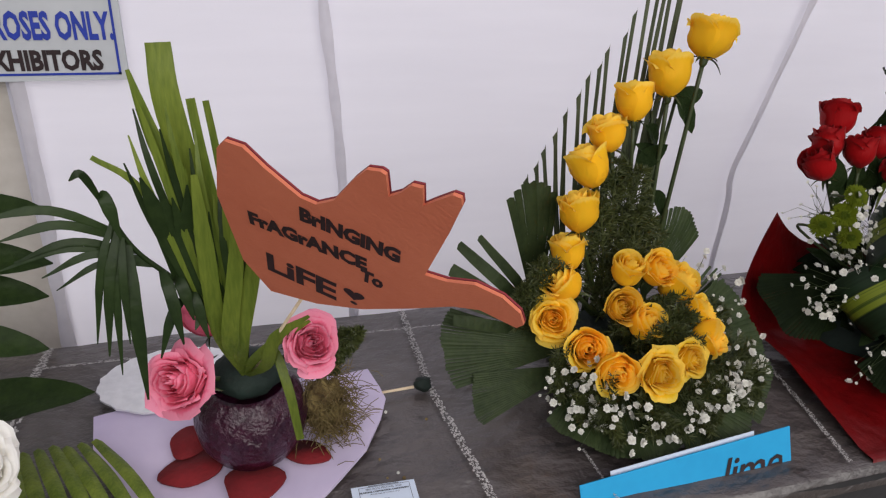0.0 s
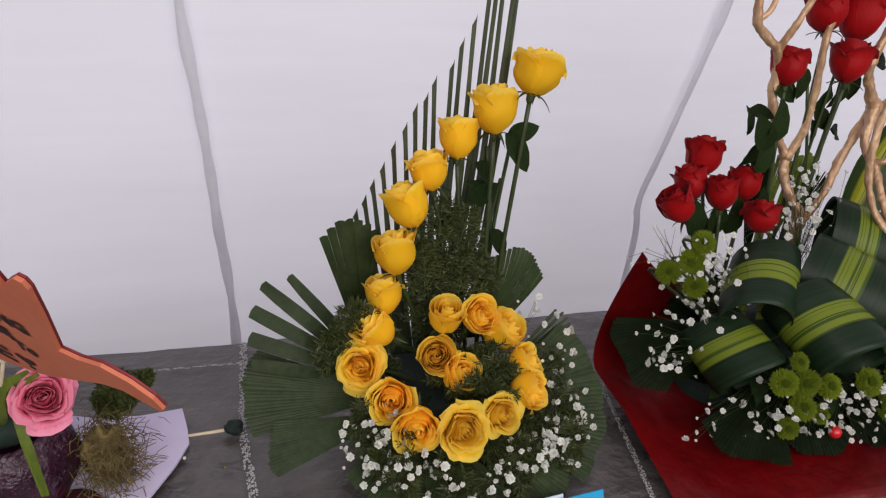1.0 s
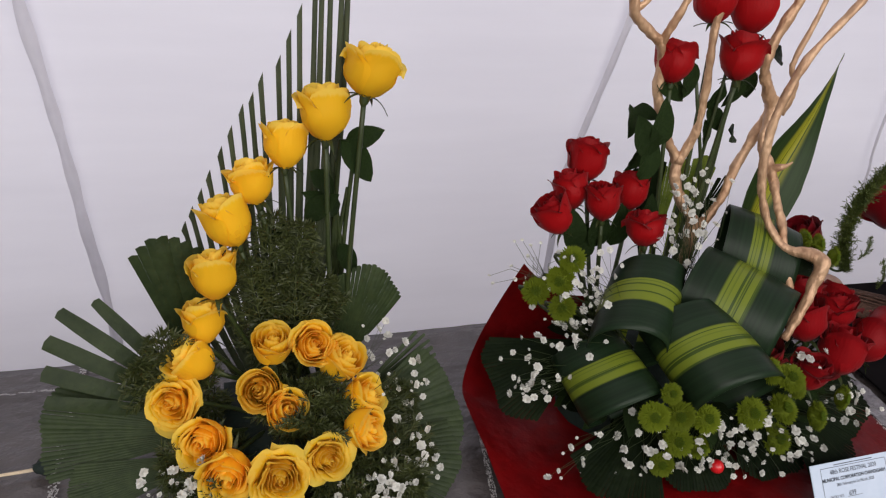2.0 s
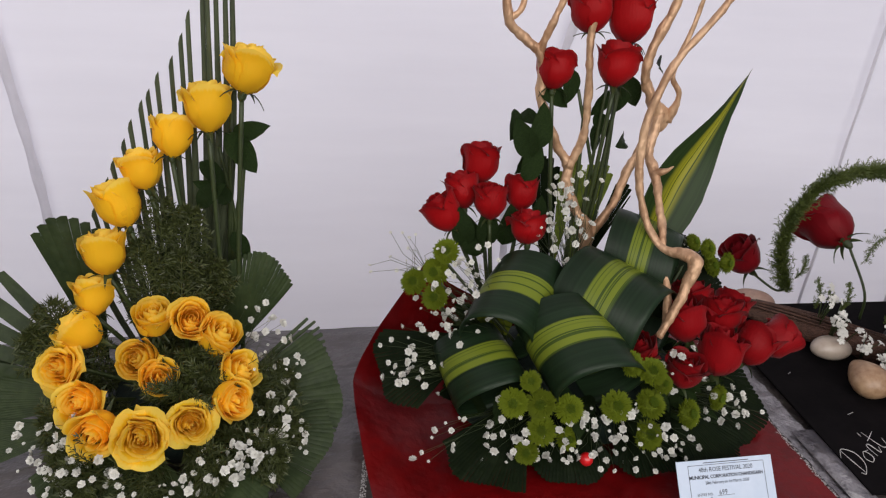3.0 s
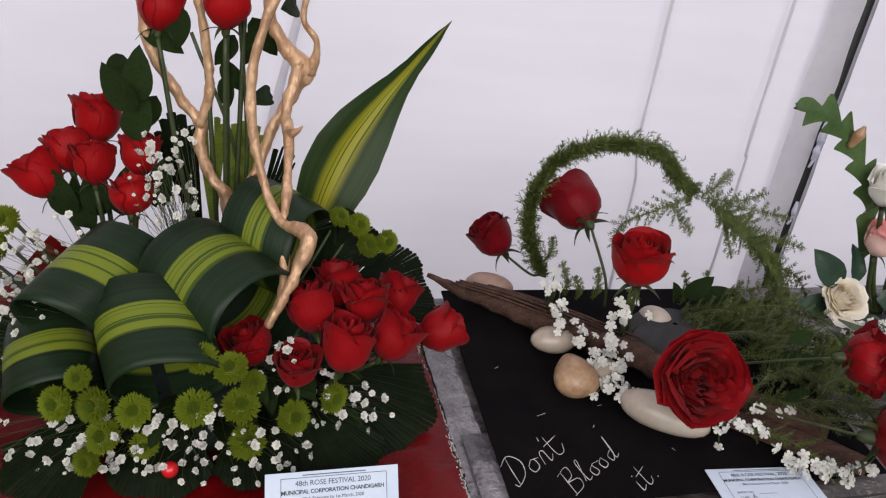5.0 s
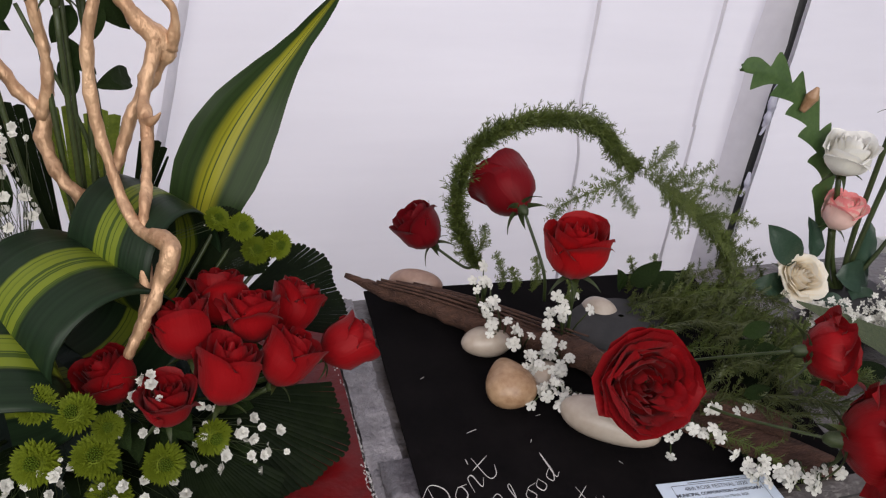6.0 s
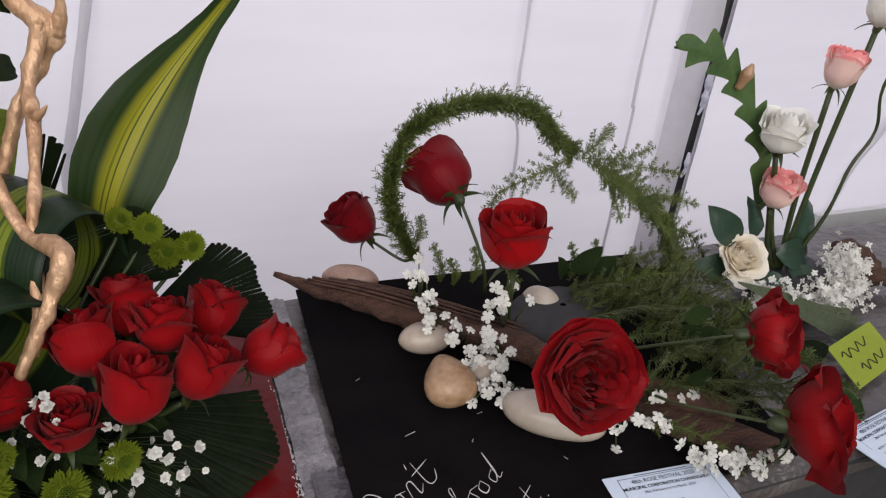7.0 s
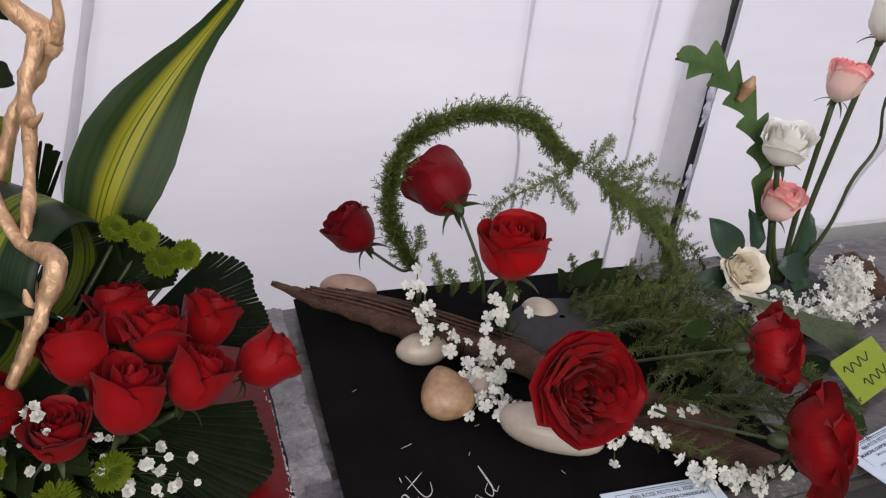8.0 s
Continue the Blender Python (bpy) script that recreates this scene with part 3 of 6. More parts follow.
def fan_leaf(R, spread, pleats, seed, droop=0.15, split=0.3, cut=0.1):
    """A pleated palm fan along +y: segments joined at the foot, free at the rim."""
    bm = bmesh.new()
    rnd = random.Random(seed)
    gaps = [rnd.uniform(0.16, 0.34) if cut > 0.2 else rnd.choice((0.0, 0.0, 0.0, 0.01, 0.0, cut * 1.6)) for k in range(pleats)]
    for k in range(pleats):
        a0, a1 = [radians(90 - spread / 2 + spread * (k + s) / pleats) for s in (0, 1)]
        am = (a0 + a1) / 2
        out = R * (0.86 + 0.14 * math.cos((k / (pleats - 1) - 0.5) * 2.2)) * rnd.uniform(0.992, 1.006) * (1 + 0.13 * noise.noise((am * 2.5, seed * 1.7, 0)))
        rows, uvs = [], []
        for i in range(8):
            t = i / 7
            r = out * (0.04 + 0.96 * t)
            gap = max(0.0, (t - (1 - split)) / split) * gaps[k] * (a1 - a0)
            row = []
            for a, s in ((a0 + gap, 0), (am, 1), (a1 - gap, 0)):
                rr = r * (1 - 0.010 * (1 - s) * (t > 0.95))
                z = 0.005 * R * s * t ** 0.7 - droop * R * t * t + 0.06 * R * t * noise.noise((a * 2.2, t * 2, seed)) + 0.012 * R * t * noise.noise((a * 14, t, seed))
                row.append((rr * math.cos(a), rr * math.sin(a), z))
            rows.append(row)
            uvs.append([(0, t), (0.5, t), (1, t)])
        grid(bm, rows, uvs)
    return bm


def needles(bm, points, length, per_step, rnd, lean=0.6, width=0.0007, stem=0.0008):
    """A feathery spray: needles round a stalk."""
    tube(bm, points, [stem, stem * 0.5], 5)
    for i in range(len(points) - 1):
        a, b = points[i], points[i + 1]
        d = (b - a).normalized()
        s = d.orthogonal().normalized()
        o = d.cross(s)
        for k in range(per_step):
            ang = rnd.uniform(0, 2 * math.pi)
            out = (s * math.cos(ang) + o * math.sin(ang)) + d * rnd.uniform(lean * 0.5, lean * 1.4)
            out.normalize()
            q = a.lerp(b, rnd.random())
            tip = q + out * length * rnd.uniform(0.7, 1.2)
            w = out.cross(Vector((rnd.uniform(-1, 1), rnd.uniform(-1, 1), rnd.uniform(-1, 1)))).normalized() * width
            mid = q.lerp(tip, 0.45)
            f = [bm.verts.new(v) for v in (q, mid + w, tip, mid - w)]
            bm.faces.new(f)


def plume(bm, points, reach, step, rnd, length=0.006, side=None, flatten=0.35):
    """A fern frond: a stalk with side sprays on both hands, each with needles."""
    tube(bm, points, [0.0012, 0.0006], 5)
    n = len(points)
    for i in range(1, n, step):
        d = (points[i] - points[i - 1]).normalized()
        nrm = Vector(side or (0, -1, 0.3))
        s = d.cross(nrm).normalized()
        size = reach * math.sin(math.pi * (0.12 + 0.86 * i / n)) * rnd.uniform(0.75, 1.2)
        for sign in (-1, 1):
            tip = points[i] + (s * sign + d * 0.75 + nrm * rnd.uniform(-flatten, flatten)) * size
            needles(bm, smooth([points[i], points[i].lerp(tip, 0.5) + d * size * 0.08, tip], 3), length, 9, rnd, 0.9, 0.0008, 0.0008)


def comb(bm, points, length, nrm, rnd, gap=0.0015, width=0.0006, stem=0.0006):
    """A twig with needles in two flat ranks, shorter towards its tip."""
    tube(bm, points, [stem, stem * 0.5], 4, ends=False)
    total = sum((b - a).length for a, b in zip(points, points[1:]))
    walked = 0.0
    for a, b in zip(points, points[1:]):
        d = (b - a).normalized()
        s = d.cross(nrm).normalized()
        for k in range(max(1, int((b - a).length / gap))):
            f = rnd.random()
            q = a.lerp(b, f)
            t = (walked + f * (b - a).length) / total
            for sign in (-1, 1):
                out = (s * sign * rnd.uniform(0.6, 1.0) + d * rnd.uniform(0.4, 0.9) + nrm * rnd.uniform(-0.35, 0.35)).normalized()
                tip = q + out * length * (1.05 - 0.55 * t) * rnd.uniform(0.75, 1.15)
                w = out.cross(nrm).normalized() * width
                mid = q.lerp(tip, 0.4)
                bm.faces.new([bm.verts.new(v) for v in (q, mid + w, tip, mid - w)])
        walked += (b - a).length


def spray(bm, points, reach, rnd, length=0.0085, nrm=(0.15, -1, 0.3), every=2):
    """A fern frond: a stalk with flat combs of needles on both hands and along itself."""
    nrm = Vector(nrm).normalized()
    comb(bm, points, length, nrm, rnd, 0.0013, 0.00065, 0.0010)
    n = len(points)
    for i in range(2, n - 1, every):
        d = (points[i] - points[i - 1]).normalized()
        s = d.cross(nrm).normalized()
        size = reach * (1.1 - 0.75 * i / n) * rnd.uniform(0.7, 1.2)
        sign = 1 if (i // every) % 2 else -1
        for side in (sign, -sign * 0.8):
            tip = points[i] + (s * side * rnd.uniform(0.7, 1.0) + d * 0.8 + nrm * rnd.uniform(-0.4, 0.4)) * size
            comb(bm, smooth([points[i], points[i].lerp(tip, 0.5) + d * size * 0.06, tip], 3), length * 0.9, (nrm + Vector((rnd.uniform(-0.4, 0.4), 0, rnd.uniform(-0.4, 0.4)))).normalized(), rnd)


def blossom_mesh(seed):
    """A tiny double white blossom of unit width."""
    bm = bmesh.new()
    rnd = random.Random(seed)
    for ring, (r, z, count) in enumerate(((0.5, 0.08, 7), (0.38, 0.24, 6), (0.22, 0.36, 5))):
        for k in range(count):
            a = 2 * math.pi * (k + 0.5 * ring) / count + rnd.uniform(-0.25, 0.25)
            ca, sa = math.cos(a), math.sin(a)
            w = r * 0.85
            pts = [(0, 0, 0), (r * 0.6 * ca - w * 0.6 * sa, r * 0.6 * sa + w * 0.6 * ca, z * 0.6), (r * ca, r * sa, z + rnd.uniform(-0.08, 0.08)),
                   (r * 0.6 * ca + w * 0.6 * sa, r * 0.6 * sa - w * 0.6 * ca, z * 0.6)]
            bm.faces.new([bm.verts.new(p) for p in pts])
    return bm


BLOSSOMS = [to_mesh(blossom_mesh(k), "blossom") for k in range(4)]


def gypsophila(parent, spots, foot, seed, size=0.0088):
    """Baby's breath: clouds of tiny blossoms on hair-thin stalks. spots: centre, reach (x, y, z), count."""
    rnd = random.Random(seed)
    stalks = bmesh.new()
    for centre, reach, count in spots:
        c = Vector(centre)
        root = c.lerp(Vector(foot), 0.45)
        for k in range(int(count * 1.2)):
            q = c + Vector([max(-1.25, min(1.25, rnd.gauss(0, 0.72))) * r for r in reach])
            q.z = max(q.z, 0.006)
            up = Vector((rnd.uniform(-0.7, 0.7), rnd.uniform(-1.0, 0.1), rnd.uniform(0.0, 1.0)))
            s = size * rnd.choice((0.45, 0.7, 0.85, 1.0, 1.1, 1.25))
            part("blossom", BLOSSOMS[k % 4], WHITE, parent, m=aim_z(q, up, s, rnd.random() * 6))
            bend = q.lerp(root, 0.5) + Vector((rnd.uniform(-1, 1), rnd.uniform(-1, 1), rnd.uniform(-1, 1))) * 0.012
            tube(stalks, [root, bend, q], [0.0004, 0.00022], 3, ends=False)
    tagged(part("baby_breath_stalk", stalks, STEM, parent, "hair-thin green stalks"), kind="stuff")


def mum_meshes(seed):
    bm = bmesh.new()
    rnd = random.Random(seed)
    for ring in range(11):
        t = ring / 10
        el = 0.1 + t * 1.5
        count = int(5 + 31 * math.sin(el))
        for k in range(count):
            a = 2 * math.pi * (k + 0.5 * (ring % 2)) / count + rnd.uniform(-0.1, 0.1)
            d = Vector((math.sin(el) * math.cos(a), math.sin(el) * math.sin(a), 0.62 * math.cos(el)))
            s = Vector((-math.sin(a), math.cos(a), 0))
            q, tip = d * 0.34, d * (0.50 + rnd.uniform(-0.05, 0.05)) + Vector((0, 0, 0.06 * t))
            w = s * 0.030
            bm.faces.new([bm.verts.new(v) for v in (q - w * 0.8, (q + tip) / 2 - w, tip, (q + tip) / 2 + w, q + w * 0.8)])
    tube(bm, [Vector((0, 0, -0.2)), Vector((0, 0, -0.08)), Vector((0, 0, 0.08)), Vector((0, 0, 0.20)), Vector((0, 0, 0.22))], [0.05, 0.32, 0.36, 0.20, 0.02], 14)
    return bm


def mum_eye_mesh():
    """The tight button of unopened florets in the middle of a bloom of unit width."""
    bm = bmesh.new()
    for k in range(34):
        r, a = 0.155 * math.sqrt(k / 34), k * 2.4
        c = Vector((r * math.cos(a), r * math.sin(a), 0.325 - 0.9 * r * r))
        tube(bm, [c - Vector((0, 0, 0.06)), c, c + Vector((0, 0, 0.012))], [0.020, 0.019, 0.006], 5)
    return bm


MUM_EYES = to_mesh(mum_eye_mesh(), "eye")
MUMS = [to_mesh(mum_meshes(k), "chrysanthemum") for k in range(3)]


def text_mesh(words, size, bold=0.0, shear=0.0, align="LEFT", spacing=1.0):
    """Flat letters in the built-in font, along +x, as a mesh."""
    c = bpy.data.curves.new("letters", "FONT")
    c.body, c.size, c.offset, c.shear, c.align_x, c.space_character = words, size, bold, shear, align, spacing
    c.resolution_u = 2
    ob = bpy.data.objects.new("letters", c)
    scene.collection.objects.link(ob)
    dg = bpy.context.evaluated_depsgraph_get()
    me = bpy.data.meshes.new_from_object(ob.evaluated_get(dg))
    bpy.data.objects.remove(ob)
    return me


def frame_of(origin, x_dir, y_dir):
    """A pose with its x along x_dir and its y towards y_dir."""
    x = Vector(x_dir).normalized()
    z = x.cross(Vector(y_dir)).normalized()
    return Matrix.Translation(origin) @ Matrix((x, z.cross(x), z)).transposed().to_4x4()


def bars(bm, spots):
    for x, y, w, h in spots:
        bm.faces.new([bm.verts.new(q) for q in ((x, y, 0.0004), (x + w, y, 0.0004), (x + w, y + h, 0.0004), (x, y + h, 0.0004))])


def entry_card(origin, x_dir, y_dir, w, h, label, number, curl=0.0):
    """A printed entry card; its origin is the upper left corner, y_dir points up the card."""
    card = thing("entry_card", origin, label, "card", "entry cards")
    m = frame_of(origin, x_dir, y_dir)
    bm = bmesh.new()
    rows = [[(w * i / 10, -h * j / 8, 0.0007 + curl * (abs(i / 5 - 1) ** 2) * (j / 8)) for i in range(11)] for j in range(9)]
    low = [[(x, y, z - 0.0007) for x, y, z in r] for r in rows]
    grid(bm, rows)
    grid(bm, low)
    part("paper", bm, PAPER, card, m=m)
    k = w / 0.126
    lift = m @ Matrix.Translation((0, 0, 0.0006 + curl * 0.12))
    for words, x, y, size, bold in (("48th ROSE FESTIVAL 2020", 0.063, -0.0125, 0.0068, 0.0), ("MUNICIPAL CORPORATION CHANDIGARH", 0.063, -0.0195, 0.0052, 0.00012), ("28th February to 1st March, 2020", 0.063, -0.0255, 0.0045, 0.0)):
        part("printed_line", text_mesh(words, size * k, bold, 0, "CENTER", 0.95), INK, card, m=lift @ Matrix.Translation((x * k, y * k, 0.0005)))
    for words, x, y, size in (("ENTRY NO.", 0.022, -0.037, 0.004), (number, 0.050, -0.0372, 0.0075), ("CLASS", 0.022, -0.044, 0.004), ("A", 0.037, -0.0445, 0.0085), ("SECTION", 0.022, -0.051, 0.004), ("A", 0.044, -0.052, 0.008)):
        if words:
            part("printed_line", text_mesh(words, size * k), INK, card, m=lift @ Matrix.Translation((x * k, y * k, 0.0005)))
    bm = bmesh.new()
    f = 0.0005
    bars(bm, [(0.014 * k, -0.0055 * k, 0.1 * k, f), (0.014 * k, -h + 0.012 * k, 0.1 * k, f), (0.014 * k, -h + 0.012 * k, f, h - 0.0175 * k), (0.114 * k, -h + 0.012 * k, f, h - 0.0175 * k), (0.034 * k, -0.0035 * k, 0.06 * k, 0.0008),
              (0.048 * k, -0.0382 * k, 0.022 * k, 0.0004), (0.035 * k, -0.0452 * k, 0.022 * k, 0.0004), (0.04 * k, -0.0527 * k, 0.022 * k, 0.0004)])
    part("printed_frame", bm, INK, card, m=lift)
    return card

# ---- the yellow arrangement ----
yellow = thing("flower_arrangement", (0.43, 0.83, 0), "tall spiral arrangement of yellow roses with palm leaves and baby's breath", "flower arrangement")
YF = (0.44, 0.86, 0.04)
UPRIGHT = [((0.526, 0.942, 0.402), 0.057, "cup", (0.25, 0.02, 1)), ((0.484, 0.945, 0.362), 0.051, "bud", (0.0, 0.05, 1)), ((0.446, 0.945, 0.331), 0.045, "bud", (0.05, 0.12, 1)),
           ((0.414, 0.937, 0.295), 0.050, "cup", (-0.25, 0.05, 1)), ((0.389, 0.923, 0.262), 0.049, "bud", (-0.35, 0.08, 1)), ((0.373, 0.902, 0.216), 0.047, "bud", (-0.12, 0.05, 1)),
           ((0.359, 0.888, 0.172), 0.042, "bud", (-0.10, 0.1, 1)), ((0.348, 0.867, 0.143), 0.044, "bud", (-0.8, -0.25, 0.75))]
for i, (at, size, kind, axis) in enumerate(UPRIGHT):
    foot = (0.475 + 0.35 * (at[0] - 0.44), 0.93, 0.05)
    rose(yellow, at, Vector(axis) + Vector((0, 0.22, 0)), size, kind, YELLOW, i, foot, 0.0026)
CURL = [((0.330, 0.847, 0.111), 0.056, "full", (-0.35, -0.75, 0.5)), ((0.357, 0.81, 0.093), 0.047, "cup", (-0.25, -0.8, 0.5)), ((0.376, 0.776, 0.085), 0.049, "cup", (-0.15, -0.95, 0.2)),
        ((0.420, 0.758, 0.087), 0.056, "full", (0.05, -0.85, 0.45)), ((0.464, 0.770, 0.090), 0.044, "full", (0.25, -0.85, 0.45)), ((0.500, 0.794, 0.100), 0.044, "cup", (0.6, -0.6, 0.3)),
        ((0.504, 0.824, 0.108), 0.045, "cup", (0.7, -0.3, 0.7)), ((0.486, 0.848, 0.137), 0.045, "bud", (0.4, -0.3, 0.8)), ((0.460, 0.858, 0.155), 0.044, "cup", (0.2, -0.7, 0.7)),
        ((0.423, 0.858, 0.158), 0.040, "bud", (0.0, -0.3, 1.0)), ((0.409, 0.836, 0.124), 0.044, "cup", (-0.2, -0.75, 0.6)), ((0.431, 0.815, 0.111), 0.040, "bud", (0.15, -0.55, 0.75))]
for i, (at, size, kind, axis) in enumerate(CURL):
    rose(yellow, at, axis, size, kind, YELLOW, i + 1, YF, 0.0024)
# trimmed palm blades in a stepped row
TIPS = [(0.33, 0.20), (0.343, 0.225), (0.352, 0.245), (0.362, 0.262), (0.372, 0.285), (0.385, 0.308), (0.396, 0.332), (0.408, 0.352), (0.418, 0.366), (0.428, 0.383), (0.445, 0.402), (0.456, 0.425),
        (0.466, 0.45), (0.482, 0.48), (0.488, 0.50), (0.497, 0.512), (0.508, 0.535), (0.515, 0.55)]
for i, (x, z) in enumerate(TIPS):
    bm = bmesh.new()
    t = i / (len(TIPS) - 1)
    foot = Vector((0.395 + 0.07 * t, 0.945 + 0.01 * (i % 3), 0.03))
    top = Vector((x, 0.985 + 0.006 * (i % 2), z))
    pts = smooth([foot, foot.lerp(top, 0.5) + Vector((-0.010 + 0.022 * t, 0.004, 0)), top], 7)
    rows = []
    for k, q in enumerate(pts):
        w = 0.0042 * (0.6 + 0.4 * math.sin(math.pi * min(1, 0.2 + k / len(pts))))
        lift = 0.004 if k == len(pts) - 1 else 0
        rows.append([q + Vector((-w, 0.002, -lift * 2)), q + Vector((0, -0.0018, 0)), q + Vector((w, 0.002, lift))])
    grid(bm, rows)
    part("palm_blade", bm, BLADE, yellow)
for i, (x, z) in enumerate(((0.505, 0.35), (0.50, 0.30), (0.512, 0.27), (0.49, 0.31), (0.52, 0.33))):
    bm = bmesh.new()
    tube(bm, smooth([(0.485 + 0.004 * i, 0.95, 0.06), (0.495 + 0.003 * i, 0.965, 0.2), (x, 0.972, z)]), [0.0028, 0.0022], 6)
    part("stem", bm, STEM, yellow)
for at, along, size, k in (((0.500, 0.945, 0.335), (0.5, -0.2, -0.6), 0.055, 0), ((0.505, 0.95, 0.325), (0.6, 0, 0.35), 0.045, 1), ((0.462, 0.945, 0.24), (-0.9, -0.3, -0.1), 0.042, 2),
                           ((0.465, 0.945, 0.25), (0.6, -0.3, 0.7), 0.045, 0), ((0.44, 0.94, 0.20), (-0.7, -0.3, -0.5), 0.04, 1), ((0.50, 0.955, 0.25), (-0.5, -0.4, 0.7), 0.045, 2),
                           ((0.50, 0.95, 0.215), (0.4, -0.3, -0.7), 0.04, 0), ((0.478, 0.95, 0.18), (-0.5, -0.5, 0.5), 0.045, 1), ((0.47, 0.95, 0.30), (0.7, -0.2, -0.5), 0.04, 2)):
    leaf(yellow, at, along, size, k=k)
# fans: foot, direction, face, radius, spread, pleats, droop
FANS = [((0.36, 0.88, 0.06), (-0.78, 0.03, 0.60), (0.25, -0.85, 0.5), 0.175, 46, 5, 0.04, 0.3), ((0.352, 0.93, 0.05), (-0.13, 0.02, 1), (0.1, -1, 0.1), 0.195, 22, 7, 0.02, 0.1),
        ((0.37, 0.855, 0.06), (-1, 0.0, 0.16), (-0.1, -0.7, 0.75), 0.168, 34, 22, 0.06, 0.09), ((0.37, 0.835, 0.05), (-1, -0.18, -0.04), (-0.1, -0.7, 0.75), 0.146, 24, 20, 0.05, 0.1),
        ((0.385, 0.83, 0.05), (-0.42, -0.85, -0.25), (-0.1, -0.5, 0.85), 0.112, 60, 26, 0.05, 0.05), ((0.41, 0.80, 0.04), (-0.05, -0.9, -0.25), (0, -0.45, 0.9), 0.095, 95, 30, 0.06, 0.05),
        ((0.46, 0.80, 0.035), (0.5, -0.8, -0.15), (0, -0.5, 0.9), 0.105, 80, 28, 0.06, 0.05),
        ((0.48, 0.84, 0.05), (1, 0.0, 0.20), (0.1, -0.7, 0.75), 0.140, 62, 26, 0.08, 0.1), ((0.495, 0.92, 0.07), (0.22, 0.05, 1), (0.1, -1, 0.25), 0.125, 56, 24, 0.03, 0.05),
        ((0.49, 0.82, 0.04), (0.9, -0.4, 0.0), (0.1, -0.6, 0.8), 0.125, 60, 24, 0.08, 0.1), ((0.50, 0.88, 0.05), (0.85, 0.1, 0.5), (0, -0.8, 0.6), 0.115, 30, 7, 0.08, 0.3)]
for i, (at, along, face, R, spread, pleats, droop, cut) in enumerate(FANS):
    part("palm_leaf", fan_leaf(R, spread, pleats, i, droop, 0.5 if cut > 0.2 else 0.25, cut), FRESH_FAN, yellow, m=aim(at, along, face))
bm = bmesh.new()
rnd = random.Random(11)
for foot, tip in (((0.42, 0.92, 0.08), (0.43, 0.93, 0.26)), ((0.43, 0.91, 0.07), (0.405, 0.91, 0.22)), ((0.42, 0.90, 0.06), (0.45, 0.90, 0.21)), ((0.44, 0.84, 0.05), (0.455, 0.79, 0.115)),
                  ((0.46, 0.84, 0.05), (0.48, 0.81, 0.12)), ((0.38, 0.89, 0.05), (0.30, 0.87, 0.14)),
                  ((0.45, 0.86, 0.05), (0.46, 0.83, 0.13)), ((0.37, 0.88, 0.05), (0.32, 0.87, 0.17)), ((0.47, 0.80, 0.04), (0.55, 0.75, 0.05)), ((0.40, 0.80, 0.04), (0.335, 0.765, 0.05)), ((0.40, 0.79, 0.04), (0.36, 0.74, 0.04)), ((0.43, 0.79, 0.04), (0.42, 0.73, 0.035)), ((0.45, 0.79, 0.04), (0.49, 0.735, 0.04)), ((0.48, 0.81, 0.05), (0.57, 0.79, 0.05)), ((0.49, 0.84, 0.05), (0.56, 0.84, 0.09)), ((0.40, 0.84, 0.05), (0.32, 0.80, 0.07)), ((0.44, 0.87, 0.05), (0.44, 0.84, 0.12)), ((0.42, 0.87, 0.05), (0.43, 0.83, 0.10)), ((0.45, 0.85, 0.05), (0.47, 0.81, 0.10)), ((0.43, 0.93, 0.10), (0.46, 0.925, 0.25)), ((0.45, 0.93, 0.08), (0.48, 0.92, 0.19)), ((0.48, 0.85, 0.05), (0.53, 0.83, 0.08))):
    a, b = Vector(foot), Vector(tip)
    plume(bm, smooth([a, a.lerp(b, 0.5) + Vector((rnd.uniform(-0.01, 0.01), -0.008, 0.006)), b], 9), 0.030, 1, rnd, 0.009)
part("asparagus_fern", bm, FERN_DARK, yellow, "dark feathery fern sprays")
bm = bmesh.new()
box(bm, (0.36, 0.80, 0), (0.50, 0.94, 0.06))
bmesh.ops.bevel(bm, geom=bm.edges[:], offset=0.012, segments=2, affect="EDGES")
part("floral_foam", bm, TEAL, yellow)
gypsophila(yellow, [((0.338, 0.785, 0.066), (0.03, 0.02, 0.026), 42), ((0.355, 0.748, 0.052), (0.03, 0.018, 0.02), 34), ((0.42, 0.722, 0.042), (0.035, 0.010, 0.018), 26), ((0.50, 0.742, 0.055), (0.035, 0.018, 0.02), 34),
                    ((0.545, 0.768, 0.066), (0.025, 0.02, 0.03), 28), ((0.55, 0.84, 0.10), (0.02, 0.02, 0.035), 22), ((0.535, 0.88, 0.14), (0.018, 0.02, 0.03), 10)], (0.44, 0.83, 0.05), 3)

# ---- the red arrangement ----
bm = bmesh.new()
rows = []
for j in range(41):
    y = 0.662 + (1.015 - 0.662) * j / 40
    row = []
    for i in range(51):
        u = i / 50
        x0 = 0.652 - 0.018 * math.sin(math.pi * min(1, max(0, (y - 0.66) / 0.36)))
        x = x0 + (1.163 - x0) * u
        k = max(0.0, (y - 0.88) / 0.135) ** 1.6 * max(0.0, 1 - u * 1.15) ** 0.8
        lift = max(0.0, 1 - u * 5) ** 2 * min(1, max(0, (y - 0.68) / 0.12))
        z = 0.004 + 0.040 * lift + 0.105 * k + 0.0018 * noise.noise((x * 16, y * 12, 0)) + 0.0012 * noise.noise((x * 50, y * 50, 4))
        row.append((x + 0.085 * k, y - 0.03 * k, z))
    rows.append(row)
lip = [(x, y - 0.006, z - 0.022) for x, y, z in rows[0]]
grid(bm, [lip] + rows)
